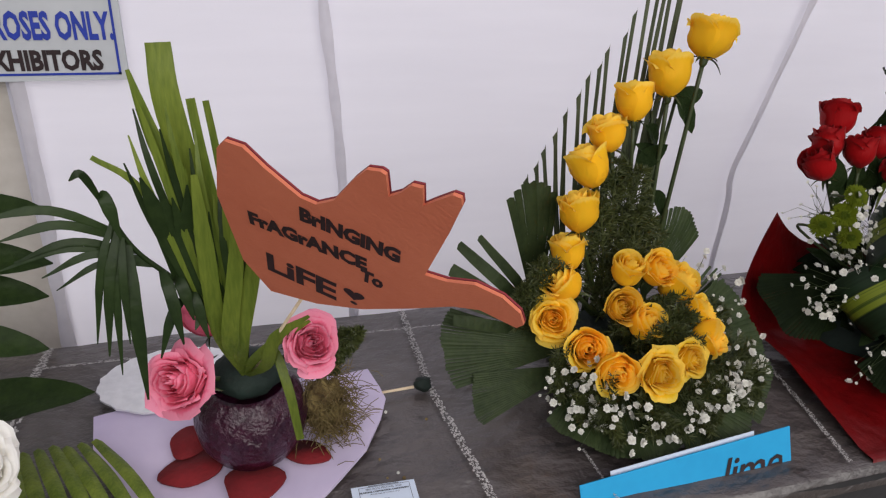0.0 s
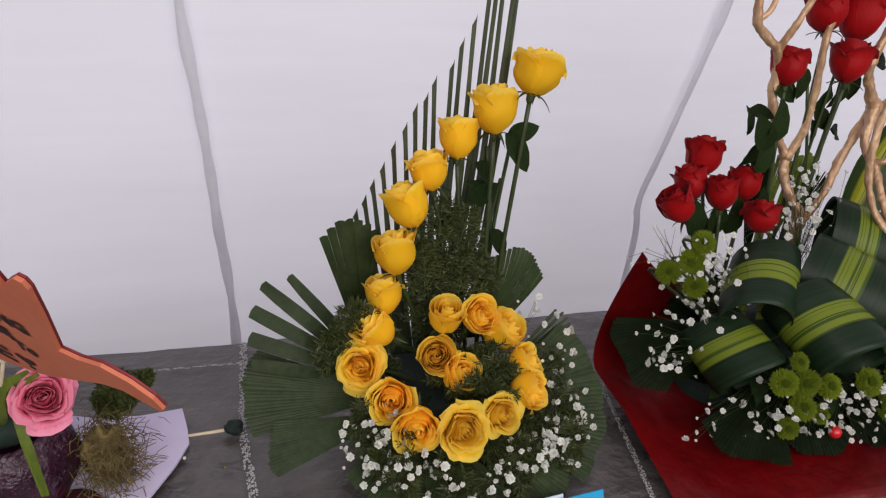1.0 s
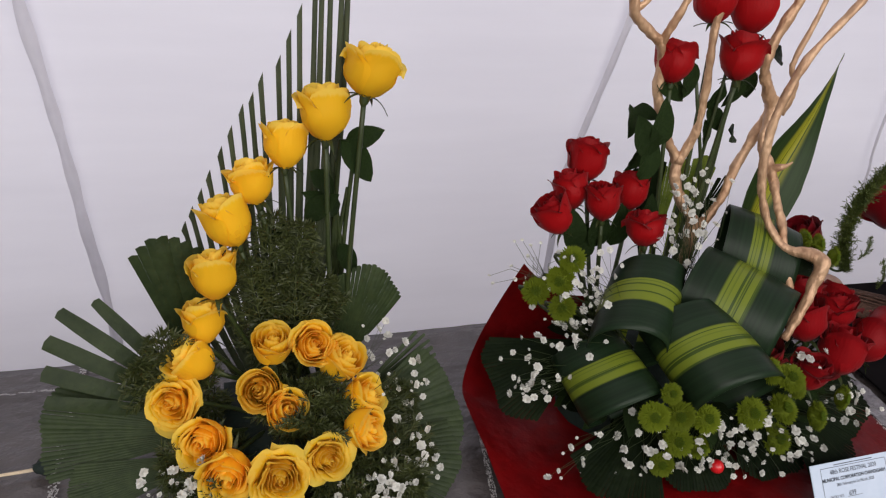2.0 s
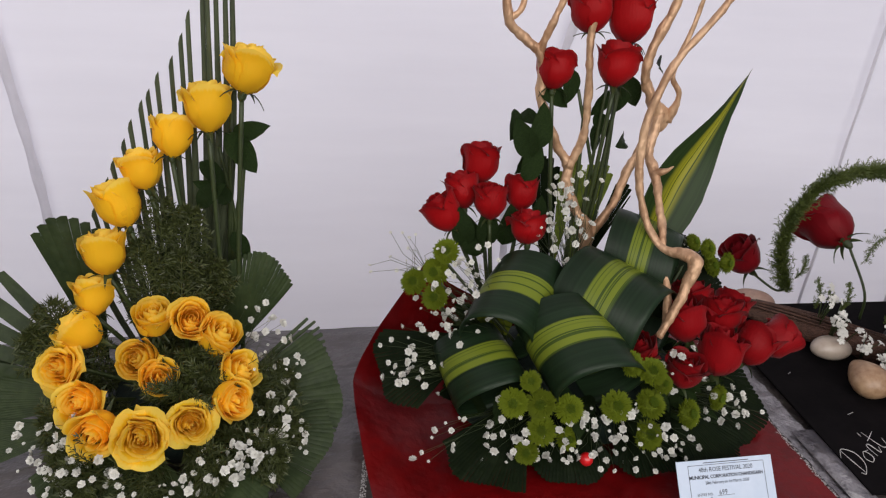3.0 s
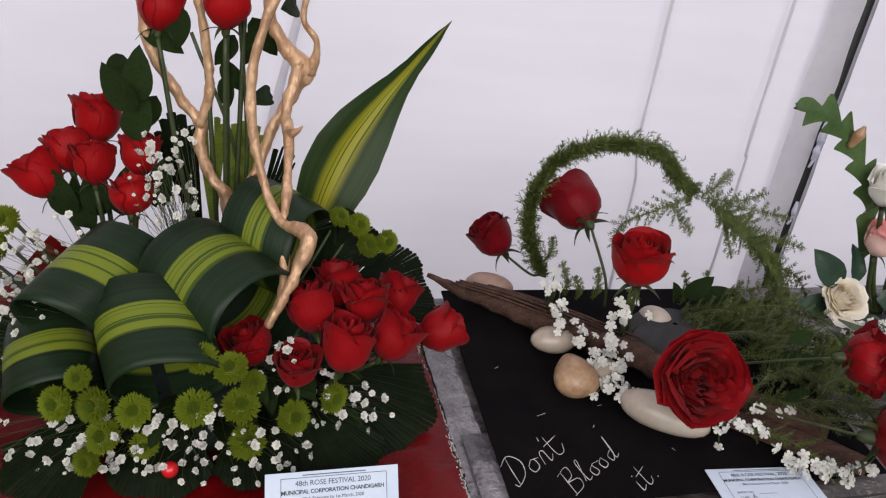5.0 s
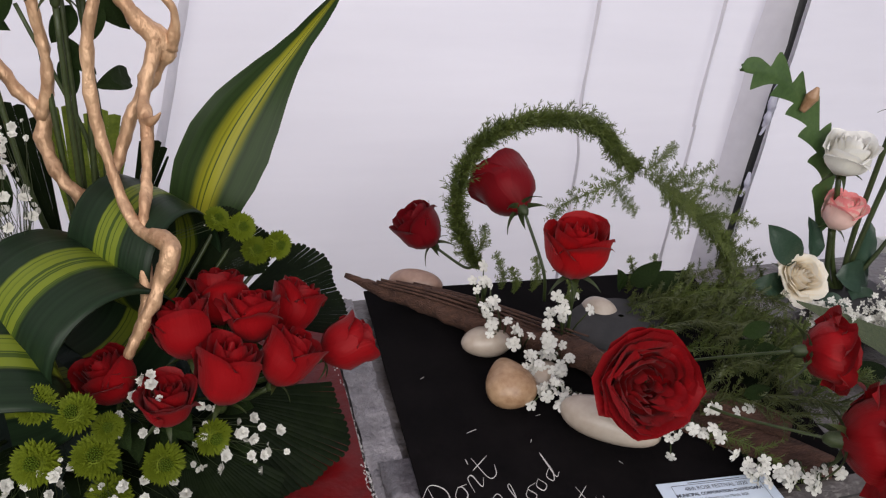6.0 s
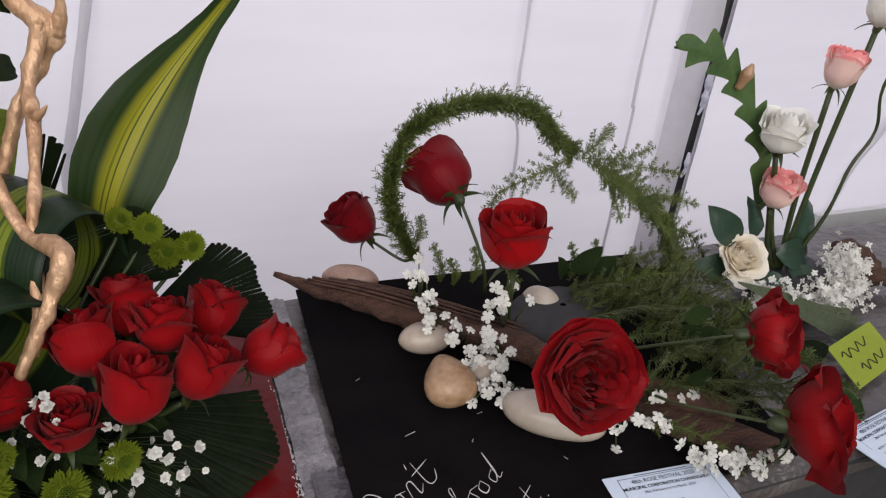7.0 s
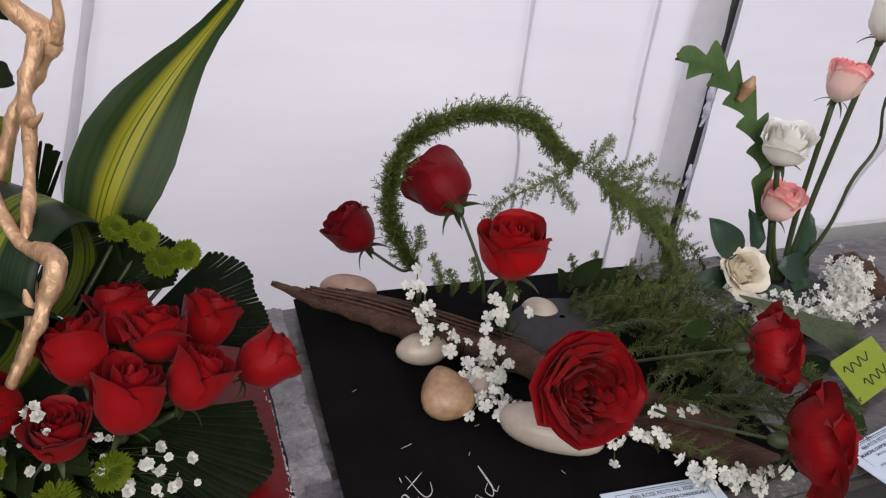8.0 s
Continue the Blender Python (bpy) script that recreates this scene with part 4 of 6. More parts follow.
solo("wrapping_paper", bm, REDPAPER, "dark red crinkled wrapping paper spread on the table", "wrapping paper")
bm = bmesh.new()
rows = []
for j in range(61):
    y = 0.66 + 0.40 * j / 60
    rows.append([(1.166 + 0.034 * i / 8 + 0.002 * noise.noise((y * 30, i, 0)), y, 0.0045 + 0.0035 * noise.noise((y * 60, i * 1.3, 2)) + 0.002 * noise.noise((y * 140, i * 2.1, 7))) for i in range(9)])
grid(bm, rows)
solo("film_strip", bm, FILM, "crumpled clear plastic film strip along the edge of the black card", "plastic film")
bm = bmesh.new()
box(bm, (1.175, 0.655, 0.008), (1.206, 0.772, 0.0095))
solo("tape", bm, FILM, "wide clear tape holding down the plastic film", "tape")
chalk_line(((1.161, 1.0, 0.008), (1.160, 0.9, 0.008), (1.163, 0.78, 0.008), (1.165, 0.67, 0.008)), 0.006, 9)

red = thing("flower_arrangement", (0.92, 0.85, 0.005), "red roses, striped leaf rolls and gold-painted branch on red paper", "flower arrangement")
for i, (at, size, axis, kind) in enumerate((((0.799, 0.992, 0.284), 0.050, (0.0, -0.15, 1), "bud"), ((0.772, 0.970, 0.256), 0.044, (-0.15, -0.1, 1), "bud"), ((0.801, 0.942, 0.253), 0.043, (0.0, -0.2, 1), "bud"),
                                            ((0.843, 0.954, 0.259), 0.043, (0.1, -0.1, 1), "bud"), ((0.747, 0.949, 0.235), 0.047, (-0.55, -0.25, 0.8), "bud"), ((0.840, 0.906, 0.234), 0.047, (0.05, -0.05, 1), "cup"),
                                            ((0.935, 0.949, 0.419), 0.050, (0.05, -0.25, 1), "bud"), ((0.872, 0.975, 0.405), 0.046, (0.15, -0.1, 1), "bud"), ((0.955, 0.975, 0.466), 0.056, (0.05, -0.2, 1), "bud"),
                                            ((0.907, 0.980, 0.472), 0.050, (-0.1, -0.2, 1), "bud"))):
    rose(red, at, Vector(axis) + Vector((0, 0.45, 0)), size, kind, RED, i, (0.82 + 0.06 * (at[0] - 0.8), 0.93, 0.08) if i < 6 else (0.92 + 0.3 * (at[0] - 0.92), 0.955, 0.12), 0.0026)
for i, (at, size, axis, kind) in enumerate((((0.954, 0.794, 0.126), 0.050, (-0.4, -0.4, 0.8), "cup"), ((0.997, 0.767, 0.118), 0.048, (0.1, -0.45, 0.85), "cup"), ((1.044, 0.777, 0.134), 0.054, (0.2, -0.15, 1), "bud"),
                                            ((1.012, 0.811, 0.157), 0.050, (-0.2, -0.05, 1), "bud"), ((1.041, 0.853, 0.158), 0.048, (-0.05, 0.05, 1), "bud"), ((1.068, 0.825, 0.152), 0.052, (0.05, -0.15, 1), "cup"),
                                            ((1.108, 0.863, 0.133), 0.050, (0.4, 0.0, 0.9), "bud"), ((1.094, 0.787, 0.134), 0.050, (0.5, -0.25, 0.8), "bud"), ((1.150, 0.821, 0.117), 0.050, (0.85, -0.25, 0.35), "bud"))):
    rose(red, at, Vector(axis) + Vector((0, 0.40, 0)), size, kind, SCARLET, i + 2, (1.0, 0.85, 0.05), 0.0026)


def branch(points, radii, rough=0.35, name="branch"):
    bm = bmesh.new()
    tube(bm, smooth(points, 9), [r * 0.80 for r in radii], 12, rough * 1.5)
    part(name, bm, GOLD, red)


branch([(0.931, 0.94, 0.12), (0.931, 0.94, 0.211), (0.914, 0.945, 0.238), (0.902, 0.96, 0.268), (0.904, 0.968, 0.29), (0.886, 0.97, 0.315), (0.860, 0.972, 0.365), (0.853, 0.975, 0.418), (0.835, 0.975, 0.436), (0.809, 0.975, 0.461), (0.80, 0.975, 0.52)],
       [0.009, 0.0105, 0.008, 0.0078, 0.0082, 0.0072, 0.0075, 0.007, 0.0068, 0.0075, 0.004])
branch([(0.850, 0.975, 0.425), (0.856, 0.966, 0.455), (0.868, 0.963, 0.49), (0.88, 0.963, 0.54)], [0.006, 0.0055, 0.0045, 0.0035])
branch([(0.810, 0.975, 0.459), (0.822, 0.972, 0.475), (0.825, 0.97, 0.52)], [0.006, 0.0045, 0.003])
branch([(0.903, 0.965, 0.288), (0.915, 0.963, 0.33), (0.912, 0.963, 0.39), (0.905, 0.965, 0.443), (0.910, 0.965, 0.478), (0.92, 0.965, 0.54)], [0.007, 0.0062, 0.0058, 0.0055, 0.005, 0.004])
branch([(0.931, 0.94, 0.205), (0.948, 0.94, 0.228), (0.962, 0.943, 0.252), (0.978, 0.952, 0.295), (1.003, 0.962, 0.335), (1.010, 0.958, 0.356), (0.992, 0.955, 0.376), (0.977, 0.955, 0.403), (0.978, 0.955, 0.435), (0.997, 0.955, 0.487), (1.012, 0.955, 0.55)],
       [0.009, 0.0078, 0.0065, 0.0068, 0.0085, 0.0125, 0.009, 0.0072, 0.007, 0.0065, 0.005])
branch([(1.006, 0.955, 0.362), (0.992, 0.940, 0.322), (0.993, 0.915, 0.298), (0.991, 0.88, 0.262), (0.988, 0.855, 0.238), (0.986, 0.815, 0.183), (0.98, 0.80, 0.16)], [0.009, 0.007, 0.0075, 0.0058, 0.0058, 0.006, 0.005])
branch([(1.055, 0.90, 0.56), (1.025, 0.90, 0.498), (0.975, 0.90, 0.422), (0.957, 0.895, 0.350), (0.964, 0.882, 0.278), (0.982, 0.852, 0.236), (1.008, 0.818, 0.234), (1.000, 0.808, 0.208), (0.986, 0.797, 0.18), (0.970, 0.791, 0.150)],
       [0.004, 0.005, 0.0058, 0.0056, 0.0056, 0.006, 0.0100, 0.0075, 0.0068, 0.0052])
branch([(1.016, 0.955, 0.352), (1.022, 0.95, 0.385), (1.008, 0.95, 0.41), (1.02, 0.95, 0.46), (1.03, 0.95, 0.52)], [0.008, 0.004, 0.0042, 0.0038, 0.003])
branch([(0.993, 0.915, 0.300), (1.000, 0.905, 0.306), (1.006, 0.90, 0.314)], [0.006, 0.004, 0.001])


def leaf_roll(back, front, r0, r1, seed, label=""):
    """A striped leaf bent into an open roll between two points."""
    a, b = Vector(back), Vector(front)
    d = (b - a).normalized()
    up = (Vector((0, 0, 1)) - d * d.z).normalized()
    s = d.cross(up)
    rows_o, rows_i, uvs = [], [], []
    n, k = 36, 12
    for i in range(k + 1):
        t = i / k
        c = a.lerp(b, t)
        r = r0 + (r1 - r0) * t + 0.002 * math.sin(t * 3.1)
        ro, ri, uv = [], [], []
        for j in range(n + 1):
            f = j / n
            ang = radians(-172 + 344 * f)
            rr = r * (1 + 0.06 * math.cos(2 * ang + seed) + 0.05 * f) + 0.0012 * noise.noise((f * 6, t * 4, seed))
            v = up * math.cos(ang) + s * math.sin(ang)
            slant = d * 0.010 * math.sin(ang + seed)
            ro.append(c + v * rr + slant)
            ri.append(c + v * (rr - 0.0014) + slant)
            uv.append((f * 2 + seed, t))
        rows_o.append(ro)
        rows_i.append(ri)
        uvs.append(uv)
    bm = bmesh.new()
    grid(bm, rows_o + rows_i[::-1] + [rows_o[0]], uvs + uvs[::-1] + [uvs[0]])
    part("leaf_roll", bm, ROLL, red, "rolled dark green leaf with yellow-green stripes")


leaf_roll((0.842, 0.880, 0.188), (0.783, 0.805, 0.148), 0.040, 0.042, 0.3)
leaf_roll((0.762, 0.855, 0.118), (0.780, 0.775, 0.092), 0.036, 0.040, 1.6)
leaf_roll((0.856, 0.828, 0.164), (0.886, 0.740, 0.126), 0.042, 0.045, 2.9)
leaf_roll((0.895, 0.870, 0.172), (0.968, 0.795, 0.150), 0.056, 0.056, 4.1)
leaf_roll((0.955, 0.915, 0.198), (1.018, 0.862, 0.185), 0.052, 0.050, 5.2)
# the upright spear leaf
bm = bmesh.new()
spine = smooth([(1.022, 0.940, 0.170), (1.040, 0.952, 0.222), (1.066, 0.968, 0.270), (1.098, 0.988, 0.311), (1.130, 1.012, 0.343), (1.160, 1.036, 0.370), (1.188, 1.061, 0.395)], 5)
WIDE = (0.046, 0.066, 0.079, 0.080, 0.068, 0.049, 0.032, 0.022, 0.019, 0.014, 0.002)
rows, uvs = [], []
for i, q in enumerate(spine):
    t = i / (len(spine) - 1)
    k = min(int(t * 10), 9)
    w = 0.5 * (WIDE[k] + (WIDE[k + 1] - WIDE[k]) * (t * 10 - k))
    d = (spine[min(i + 1, len(spine) - 1)] - spine[max(i - 1, 0)]).normalized()
    twist = 1.1 * max(0.0, (t - 0.6) / 0.4) ** 1.5
    nrm = Vector((0.10, -0.90, 0.40))
    side = Matrix.Rotation(twist, 3, d) @ d.cross(nrm).normalized()
    nrm = side.cross(d)
    row, uv = [], []
    for j in range(13):
        s = j / 6 - 1
        row.append(q + side * s * w + nrm * (-0.30 * w * (1 - abs(s)) ** 1.2 + 0.05 * w * noise.noise((t * 7, s * 1.5, 4))))
        uv.append((t * 2.2, 0.5 + s * 0.5))
    rows.append(row)
    uvs.append(uv)
grid(bm, rows, uvs)
part("spear_leaf", bm, SPEAR, red, "upright dark green leaf with a yellow striped middle")
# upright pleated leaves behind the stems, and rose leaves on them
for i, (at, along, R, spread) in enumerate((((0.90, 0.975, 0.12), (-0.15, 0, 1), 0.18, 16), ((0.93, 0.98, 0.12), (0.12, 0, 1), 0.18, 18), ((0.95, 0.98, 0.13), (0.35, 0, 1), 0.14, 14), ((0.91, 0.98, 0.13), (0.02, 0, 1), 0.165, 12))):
    part("palm_leaf", fan_leaf(R, spread, 5, 40 + i, 0.02, 0.3, 0.2), FRESH if i % 2 else SHADED_FAN, red, m=aim(at, along, (0, -1, 0.1)))
rnd = random.Random(5)
for i, (x, z) in enumerate(((0.828, 0.344), (0.846, 0.352), (0.868, 0.381), (0.889, 0.388), (0.931, 0.366), (0.968, 0.384), (0.932, 0.32), (0.852, 0.30), (0.973, 0.325), (0.998, 0.417), (0.94, 0.34), (0.955, 0.37))):
    drop = Vector((rnd.uniform(-0.5, 0.5) + 2.5 * (x - 0.905), -0.3, rnd.uniform(-1.0, 0.1)))
    q = Vector((x, 0.962, z)) - drop.normalized() * 0.022
    leaf(red, q, drop, rnd.uniform(0.034, 0.048), (rnd.uniform(-0.5, 0.5), -1, 0.3), k=i)
for i, (x, z, lx) in enumerate(((0.835, 0.33, -1), (0.85, 0.34, 0.2), (0.845, 0.30, 0.5), (0.80, 0.215, -0.2), (0.825, 0.215, 0.3), (0.785, 0.20, -0.6), (0.77, 0.215, -0.4), (0.86, 0.225, 0.4))):
    leaf(red, (x - 0.01 * lx, 0.94, z - 0.02), (lx * 0.5, -0.2, 0.9), 0.055, (0.2 * lx, -1, 0.2), k=i)
for i, (x, z) in enumerate(((0.935, 0.40), (0.90, 0.385), (0.945, 0.44))):
    bm = bmesh.new()
    tube(bm, smooth([(0.925, 0.95, 0.12), (0.93 + 0.01 * i, 0.96, 0.25), (x, 0.965, z)]), [0.0026, 0.002], 6)
    part("stem", bm, STEM, red)
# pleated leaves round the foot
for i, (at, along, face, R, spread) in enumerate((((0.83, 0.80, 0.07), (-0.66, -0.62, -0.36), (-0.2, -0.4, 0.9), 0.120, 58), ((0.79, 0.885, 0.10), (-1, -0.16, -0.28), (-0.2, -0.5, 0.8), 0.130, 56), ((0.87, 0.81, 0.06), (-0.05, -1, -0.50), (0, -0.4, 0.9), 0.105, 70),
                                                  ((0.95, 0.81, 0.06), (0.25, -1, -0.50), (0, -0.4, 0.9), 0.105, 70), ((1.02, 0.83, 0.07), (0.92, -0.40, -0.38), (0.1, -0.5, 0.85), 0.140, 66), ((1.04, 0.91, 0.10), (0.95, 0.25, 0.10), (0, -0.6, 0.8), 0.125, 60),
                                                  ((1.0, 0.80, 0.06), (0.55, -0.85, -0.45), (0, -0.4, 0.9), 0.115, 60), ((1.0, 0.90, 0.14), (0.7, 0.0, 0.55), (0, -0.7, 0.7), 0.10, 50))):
    part("palm_leaf", fan_leaf(R, spread, 26, 60 + i, 0.06, 0.2, 0.05), SHADED_FAN, red, m=aim(at, along, face))
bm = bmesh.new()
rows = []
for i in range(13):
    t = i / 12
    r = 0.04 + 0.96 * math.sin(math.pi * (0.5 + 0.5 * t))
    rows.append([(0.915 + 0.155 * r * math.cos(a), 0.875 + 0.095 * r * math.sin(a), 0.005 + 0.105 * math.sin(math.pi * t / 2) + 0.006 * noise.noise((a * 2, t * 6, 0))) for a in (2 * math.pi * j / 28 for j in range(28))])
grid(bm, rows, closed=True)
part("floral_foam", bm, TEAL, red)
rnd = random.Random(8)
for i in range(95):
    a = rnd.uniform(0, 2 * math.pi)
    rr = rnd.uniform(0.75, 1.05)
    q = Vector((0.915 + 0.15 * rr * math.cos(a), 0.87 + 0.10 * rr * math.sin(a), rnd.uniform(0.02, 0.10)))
    leaf(red, q, (math.cos(a), math.sin(a) - 0.4, rnd.uniform(-0.3, 0.7)), rnd.uniform(0.03, 0.05), (rnd.uniform(-0.5, 0.5), -0.6, 0.8), SHADED_FAN if i % 2 else LEAF, i)
MUMSPOTS = [(0.735, 0.87, 0.224, 0.031), (0.725, 0.868, 0.201, 0.034), (0.702, 0.875, 0.184, 0.032), (0.721, 0.847, 0.180, 0.031), (0.791, 0.745, 0.109, 0.033), (0.809, 0.752, 0.130, 0.024), (0.821, 0.744, 0.106, 0.034), (0.825, 0.74, 0.072, 0.034),
            (0.853, 0.742, 0.098, 0.033), (0.858, 0.742, 0.057, 0.028), (0.810, 0.735, 0.048, 0.028), (0.905, 0.738, 0.10, 0.036), (0.913, 0.742, 0.153, 0.030), (0.938, 0.738, 0.143, 0.032), (0.957, 0.742, 0.123, 0.024), (0.945, 0.738, 0.099, 0.036),
            (0.950, 0.735, 0.058, 0.036), (0.992, 0.735, 0.085, 0.034), (1.030, 0.745, 0.097, 0.031), (1.075, 0.878, 0.190, 0.028), (1.095, 0.88, 0.194, 0.028), (1.064, 0.88, 0.214, 0.027), (1.044, 0.882, 0.222, 0.024)]
for i, (x, y, z, size) in enumerate(MUMSPOTS):
    lean = ((x - 0.90) * 2.5 + rnd.uniform(-0.3, 0.3), -0.9 + rnd.uniform(-0.2, 0.3), 0.6 + rnd.uniform(-0.3, 0.4))
    head = part("chrysanthemum", MUMS[i % 3], MUM, red, m=aim_z((x, y, z), lean, size, i))
    part("eye", MUM_EYES, MUM_EYE, head, "darker green middle", aim_z((x, y, z), lean, size, i))
    bm = bmesh.new()
    q = Vector((x, y, z))
    tube(bm, smooth([q - Vector(lean).normalized() * 0.006, q + Vector((0, 0.03, -0.02)), Vector((0.91 + 0.5 * (x - 0.91), 0.85, max(0.04, z * 0.5)))]), [0.0018, 0.0022], 5)
    part("stem", bm, STEM, red)
bm = bmesh.new()
bmesh.ops.create_uvsphere(bm, u_segments=14, v_segments=9, radius=0.0078)
bmesh.ops.translate(bm, vec=(0.88, 0.731, 0.034), verts=bm.verts)
part("berry", bm, BERRY, red, "shiny red berry")
gypsophila(red, [((0.76, 0.865, 0.195), (0.035, 0.03, 0.03), 44), ((0.745, 0.85, 0.15), (0.03, 0.03, 0.025), 36), ((0.700, 0.835, 0.105), (0.030, 0.025, 0.022), 34), ((0.874, 0.885, 0.245), (0.022, 0.02, 0.03), 36), ((0.878, 0.89, 0.285), (0.02, 0.02, 0.02), 18),
                 ((0.745, 0.76, 0.055), (0.045, 0.02, 0.03), 22), ((0.815, 0.735, 0.06), (0.04, 0.015, 0.025), 20), ((0.895, 0.73, 0.07), (0.05, 0.012, 0.03), 40), ((0.96, 0.725, 0.045), (0.04, 0.012, 0.025), 24), ((1.05, 0.755, 0.075), (0.03, 0.02, 0.022), 24),
                 ((0.99, 0.765, 0.135), (0.014, 0.012, 0.02), 8), ((1.0, 0.76, 0.10), (0.03, 0.015, 0.02), 10)], (0.90, 0.86, 0.07), 21)
gypsophila(red, [((0.69, 0.885, 0.215), (0.03, 0.02, 0.02), 16), ((1.045, 0.885, 0.215), (0.02, 0.01, 0.012), 5)], (0.76, 0.89, 0.15), 22, 0.0045)
entry_card((0.966, 0.697, 0.052), (0.125, 0.010, -0.011), (0, 0.62, 0.72), 0.126, 0.078, "white printed entry card propped against the arrangement's front leaves", "699")

# ---- the arrangement on black card ----
bm = bmesh.new()
slab(bm, ((1.202, 0.662), (1.645, 0.662), (1.70, 1.05), (1.217, 1.066)), 0.0085, 0.0115)
board = solo("black_card", flat(to_mesh(bm, "black_card")), BLACKBOARD, "large sheet of matte black card with white handwriting on it", "card")
# cursive strokes, in units of the letter height
WORDS = [((1.212, 0.690), (1.289, 0.738), 0.030, [[(0.25, 0.0), (0.3, 0.55), (0.38, 1.1)], [(0.0, 0.95), (0.5, 1.15), (0.85, 0.7), (0.7, 0.2), (0.2, -0.05), (0.05, 0.1)],
                                                  [(1.25, 0.5), (1.0, 0.3), (1.1, 0.02), (1.4, 0.1), (1.4, 0.42), (1.25, 0.5), (1.6, 0.4)], [(1.65, 0.02), (1.75, 0.5), (1.95, 0.5), (2.0, 0.0), (2.25, 0.2)],
                                                  [(2.35, 1.0), (2.4, 0.1), (2.7, 0.0), (2.9, 0.3)], [(2.1, 0.62), (2.9, 0.72)], [(2.15, 1.1), (2.1, 0.9)]]),
         ((1.268, 0.672), (1.345, 0.722), 0.028, [[(0.2, 0.0), (0.25, 1.0)], [(0.0, 0.95), (0.6, 1.05), (0.6, 0.65), (0.25, 0.52), (0.75, 0.4), (0.7, 0.05), (0.1, -0.05)], [(0.95, 0.1), (1.25, 0.95), (1.1, 0.9), (1.1, 0.1), (1.35, 0.1)],
                                                  [(1.7, 0.45), (1.45, 0.3), (1.55, 0.02), (1.8, 0.1), (1.7, 0.45), (2.1, 0.42)], [(2.3, 0.45), (2.05, 0.3), (2.15, 0.02), (2.4, 0.1), (2.3, 0.45)], [(2.95, 0.45), (2.65, 0.3), (2.75, 0.02), (3.0, 0.3), (3.15, 1.1), (2.95, 0.1), (3.2, 0.1)]]),
         ((1.345, 0.668), (1.392, 0.700), 0.026, [[(0.1, 0.5), (0.1, 0.05), (0.4, 0.15)], [(0.12, 0.75), (0.14, 0.80)], [(0.6, 1.0), (0.55, 0.1), (0.8, 0.05), (0.95, 0.25)], [(0.3, 0.65), (1.0, 0.75)], [(1.2, 0.02), (1.24, 0.06)]])]
for a, b, h, strokes in WORDS:
    d = Vector((b[0] - a[0], b[1] - a[1], 0))
    bm = bmesh.new()
    for line in strokes:
        tube(bm, smooth([Vector((x * h + 0.3 * y * h, y * h, 0)) for x, y in line], 6), [0.0003, 0.0006, 0.0003], 5, 0.5)
    part("chalk_writing", bm, CHALK, board, "white chalk handwriting", frame_of((a[0], a[1], 0.0119), d, (-d.y, d.x, 0)))
for x, y, l, a in ((1.27, 0.79, 0.012, 0.3), (1.33, 0.765, 0.005, 1.0), (1.35, 0.80, 0.006, 0.2), (1.245, 0.88, 0.006, 0.5), (1.41, 0.72, 0.005, 2.0)):
    bm = bmesh.new()
    bars(bm, [(0, 0, l, 0.0008)])
    part("chalk_mark", bm, CHALK, board, m=Matrix.Translation((x, y, 0.0118)) @ Matrix.Rotation(a, 4, "Z"))


def stone(at, size, turn, label, material=STONE, pear=0.0, seed=0):
    bm = bmesh.new()
    bmesh.ops.create_uvsphere(bm, u_segments=28, v_segments=18, radius=0.5)
    for v in bm.verts:
        k = 1 - pear * (v.co.y + 0.1)
        v.co.x, v.co.z = v.co.x * k, v.co.z * (1 - pear * 0.5 * (v.co.y + 0.1))
        v.co *= 1 + 0.05 * noise.noise(v.co * 2.2 + Vector((seed, 0, 0)))
        v.co = Vector((v.co.x * size[0], v.co.y * size[1], v.co.z * size[2]))
    low = min(v.co.z for v in bm.verts)
    bm.transform(Matrix.Translation((at[0], at[1], at[2] - low)) @ Matrix.Rotation(turn, 4, "Z"))
    return solo("pebble", bm, material, label, "stone", "pebbles on the black card")


stone((1.330, 0.836, 0.0115), (0.056, 0.068, 0.044), -0.1, "speckled tan pear-shaped pebble on black card", STONE_TAN, 0.85, 1)
stone((1.332, 0.913, 0.0115), (0.060, 0.040, 0.034), -0.15, "smooth grey-beige oval pebble on black card", STONE, 0.1, 2)
stone((1.412, 0.760, 0.0115), (0.105, 0.050, 0.042), -0.62, "long pale pebble lying under a large red rose", STONE, 0.1, 3)
stone((1.375, 0.845, 0.0115), (0.045, 0.038, 0.03), 0.4, "small beige pebble half hidden by white flowers", STONE, 0.0, 4)
stone((1.278, 1.035, 0.022), (0.070, 0.036, 0.034), -0.45, "brown pebble lying on the bark", mat("brown_stone", (0.20, 0.12, 0.09), (0.34, 0.22, 0.17), 0.4, 18, 0.2), 0.1, 5)
stone((1.485, 0.93, 0.0115), (0.040, 0.05, 0.05), 0.6, "pale round pebble behind the fern", STONE, 0.1, 6)

bm = bmesh.new()
line = smooth([(1.188, 1.045, 0.052), (1.235, 1.025, 0.036), (1.30, 0.985, 0.030), (1.37, 0.925, 0.028), (1.44, 0.86, 0.028), (1.52, 0.78, 0.028), (1.60, 0.715, 0.028)], 9)
tube(bm, line, [0.003, 0.009, 0.015, 0.018, 0.018, 0.017, 0.012], 16, 0.5)
bark = solo("bark_piece", bm, BARK, "long strip of fibrous brown palm bark on black card", "bark")
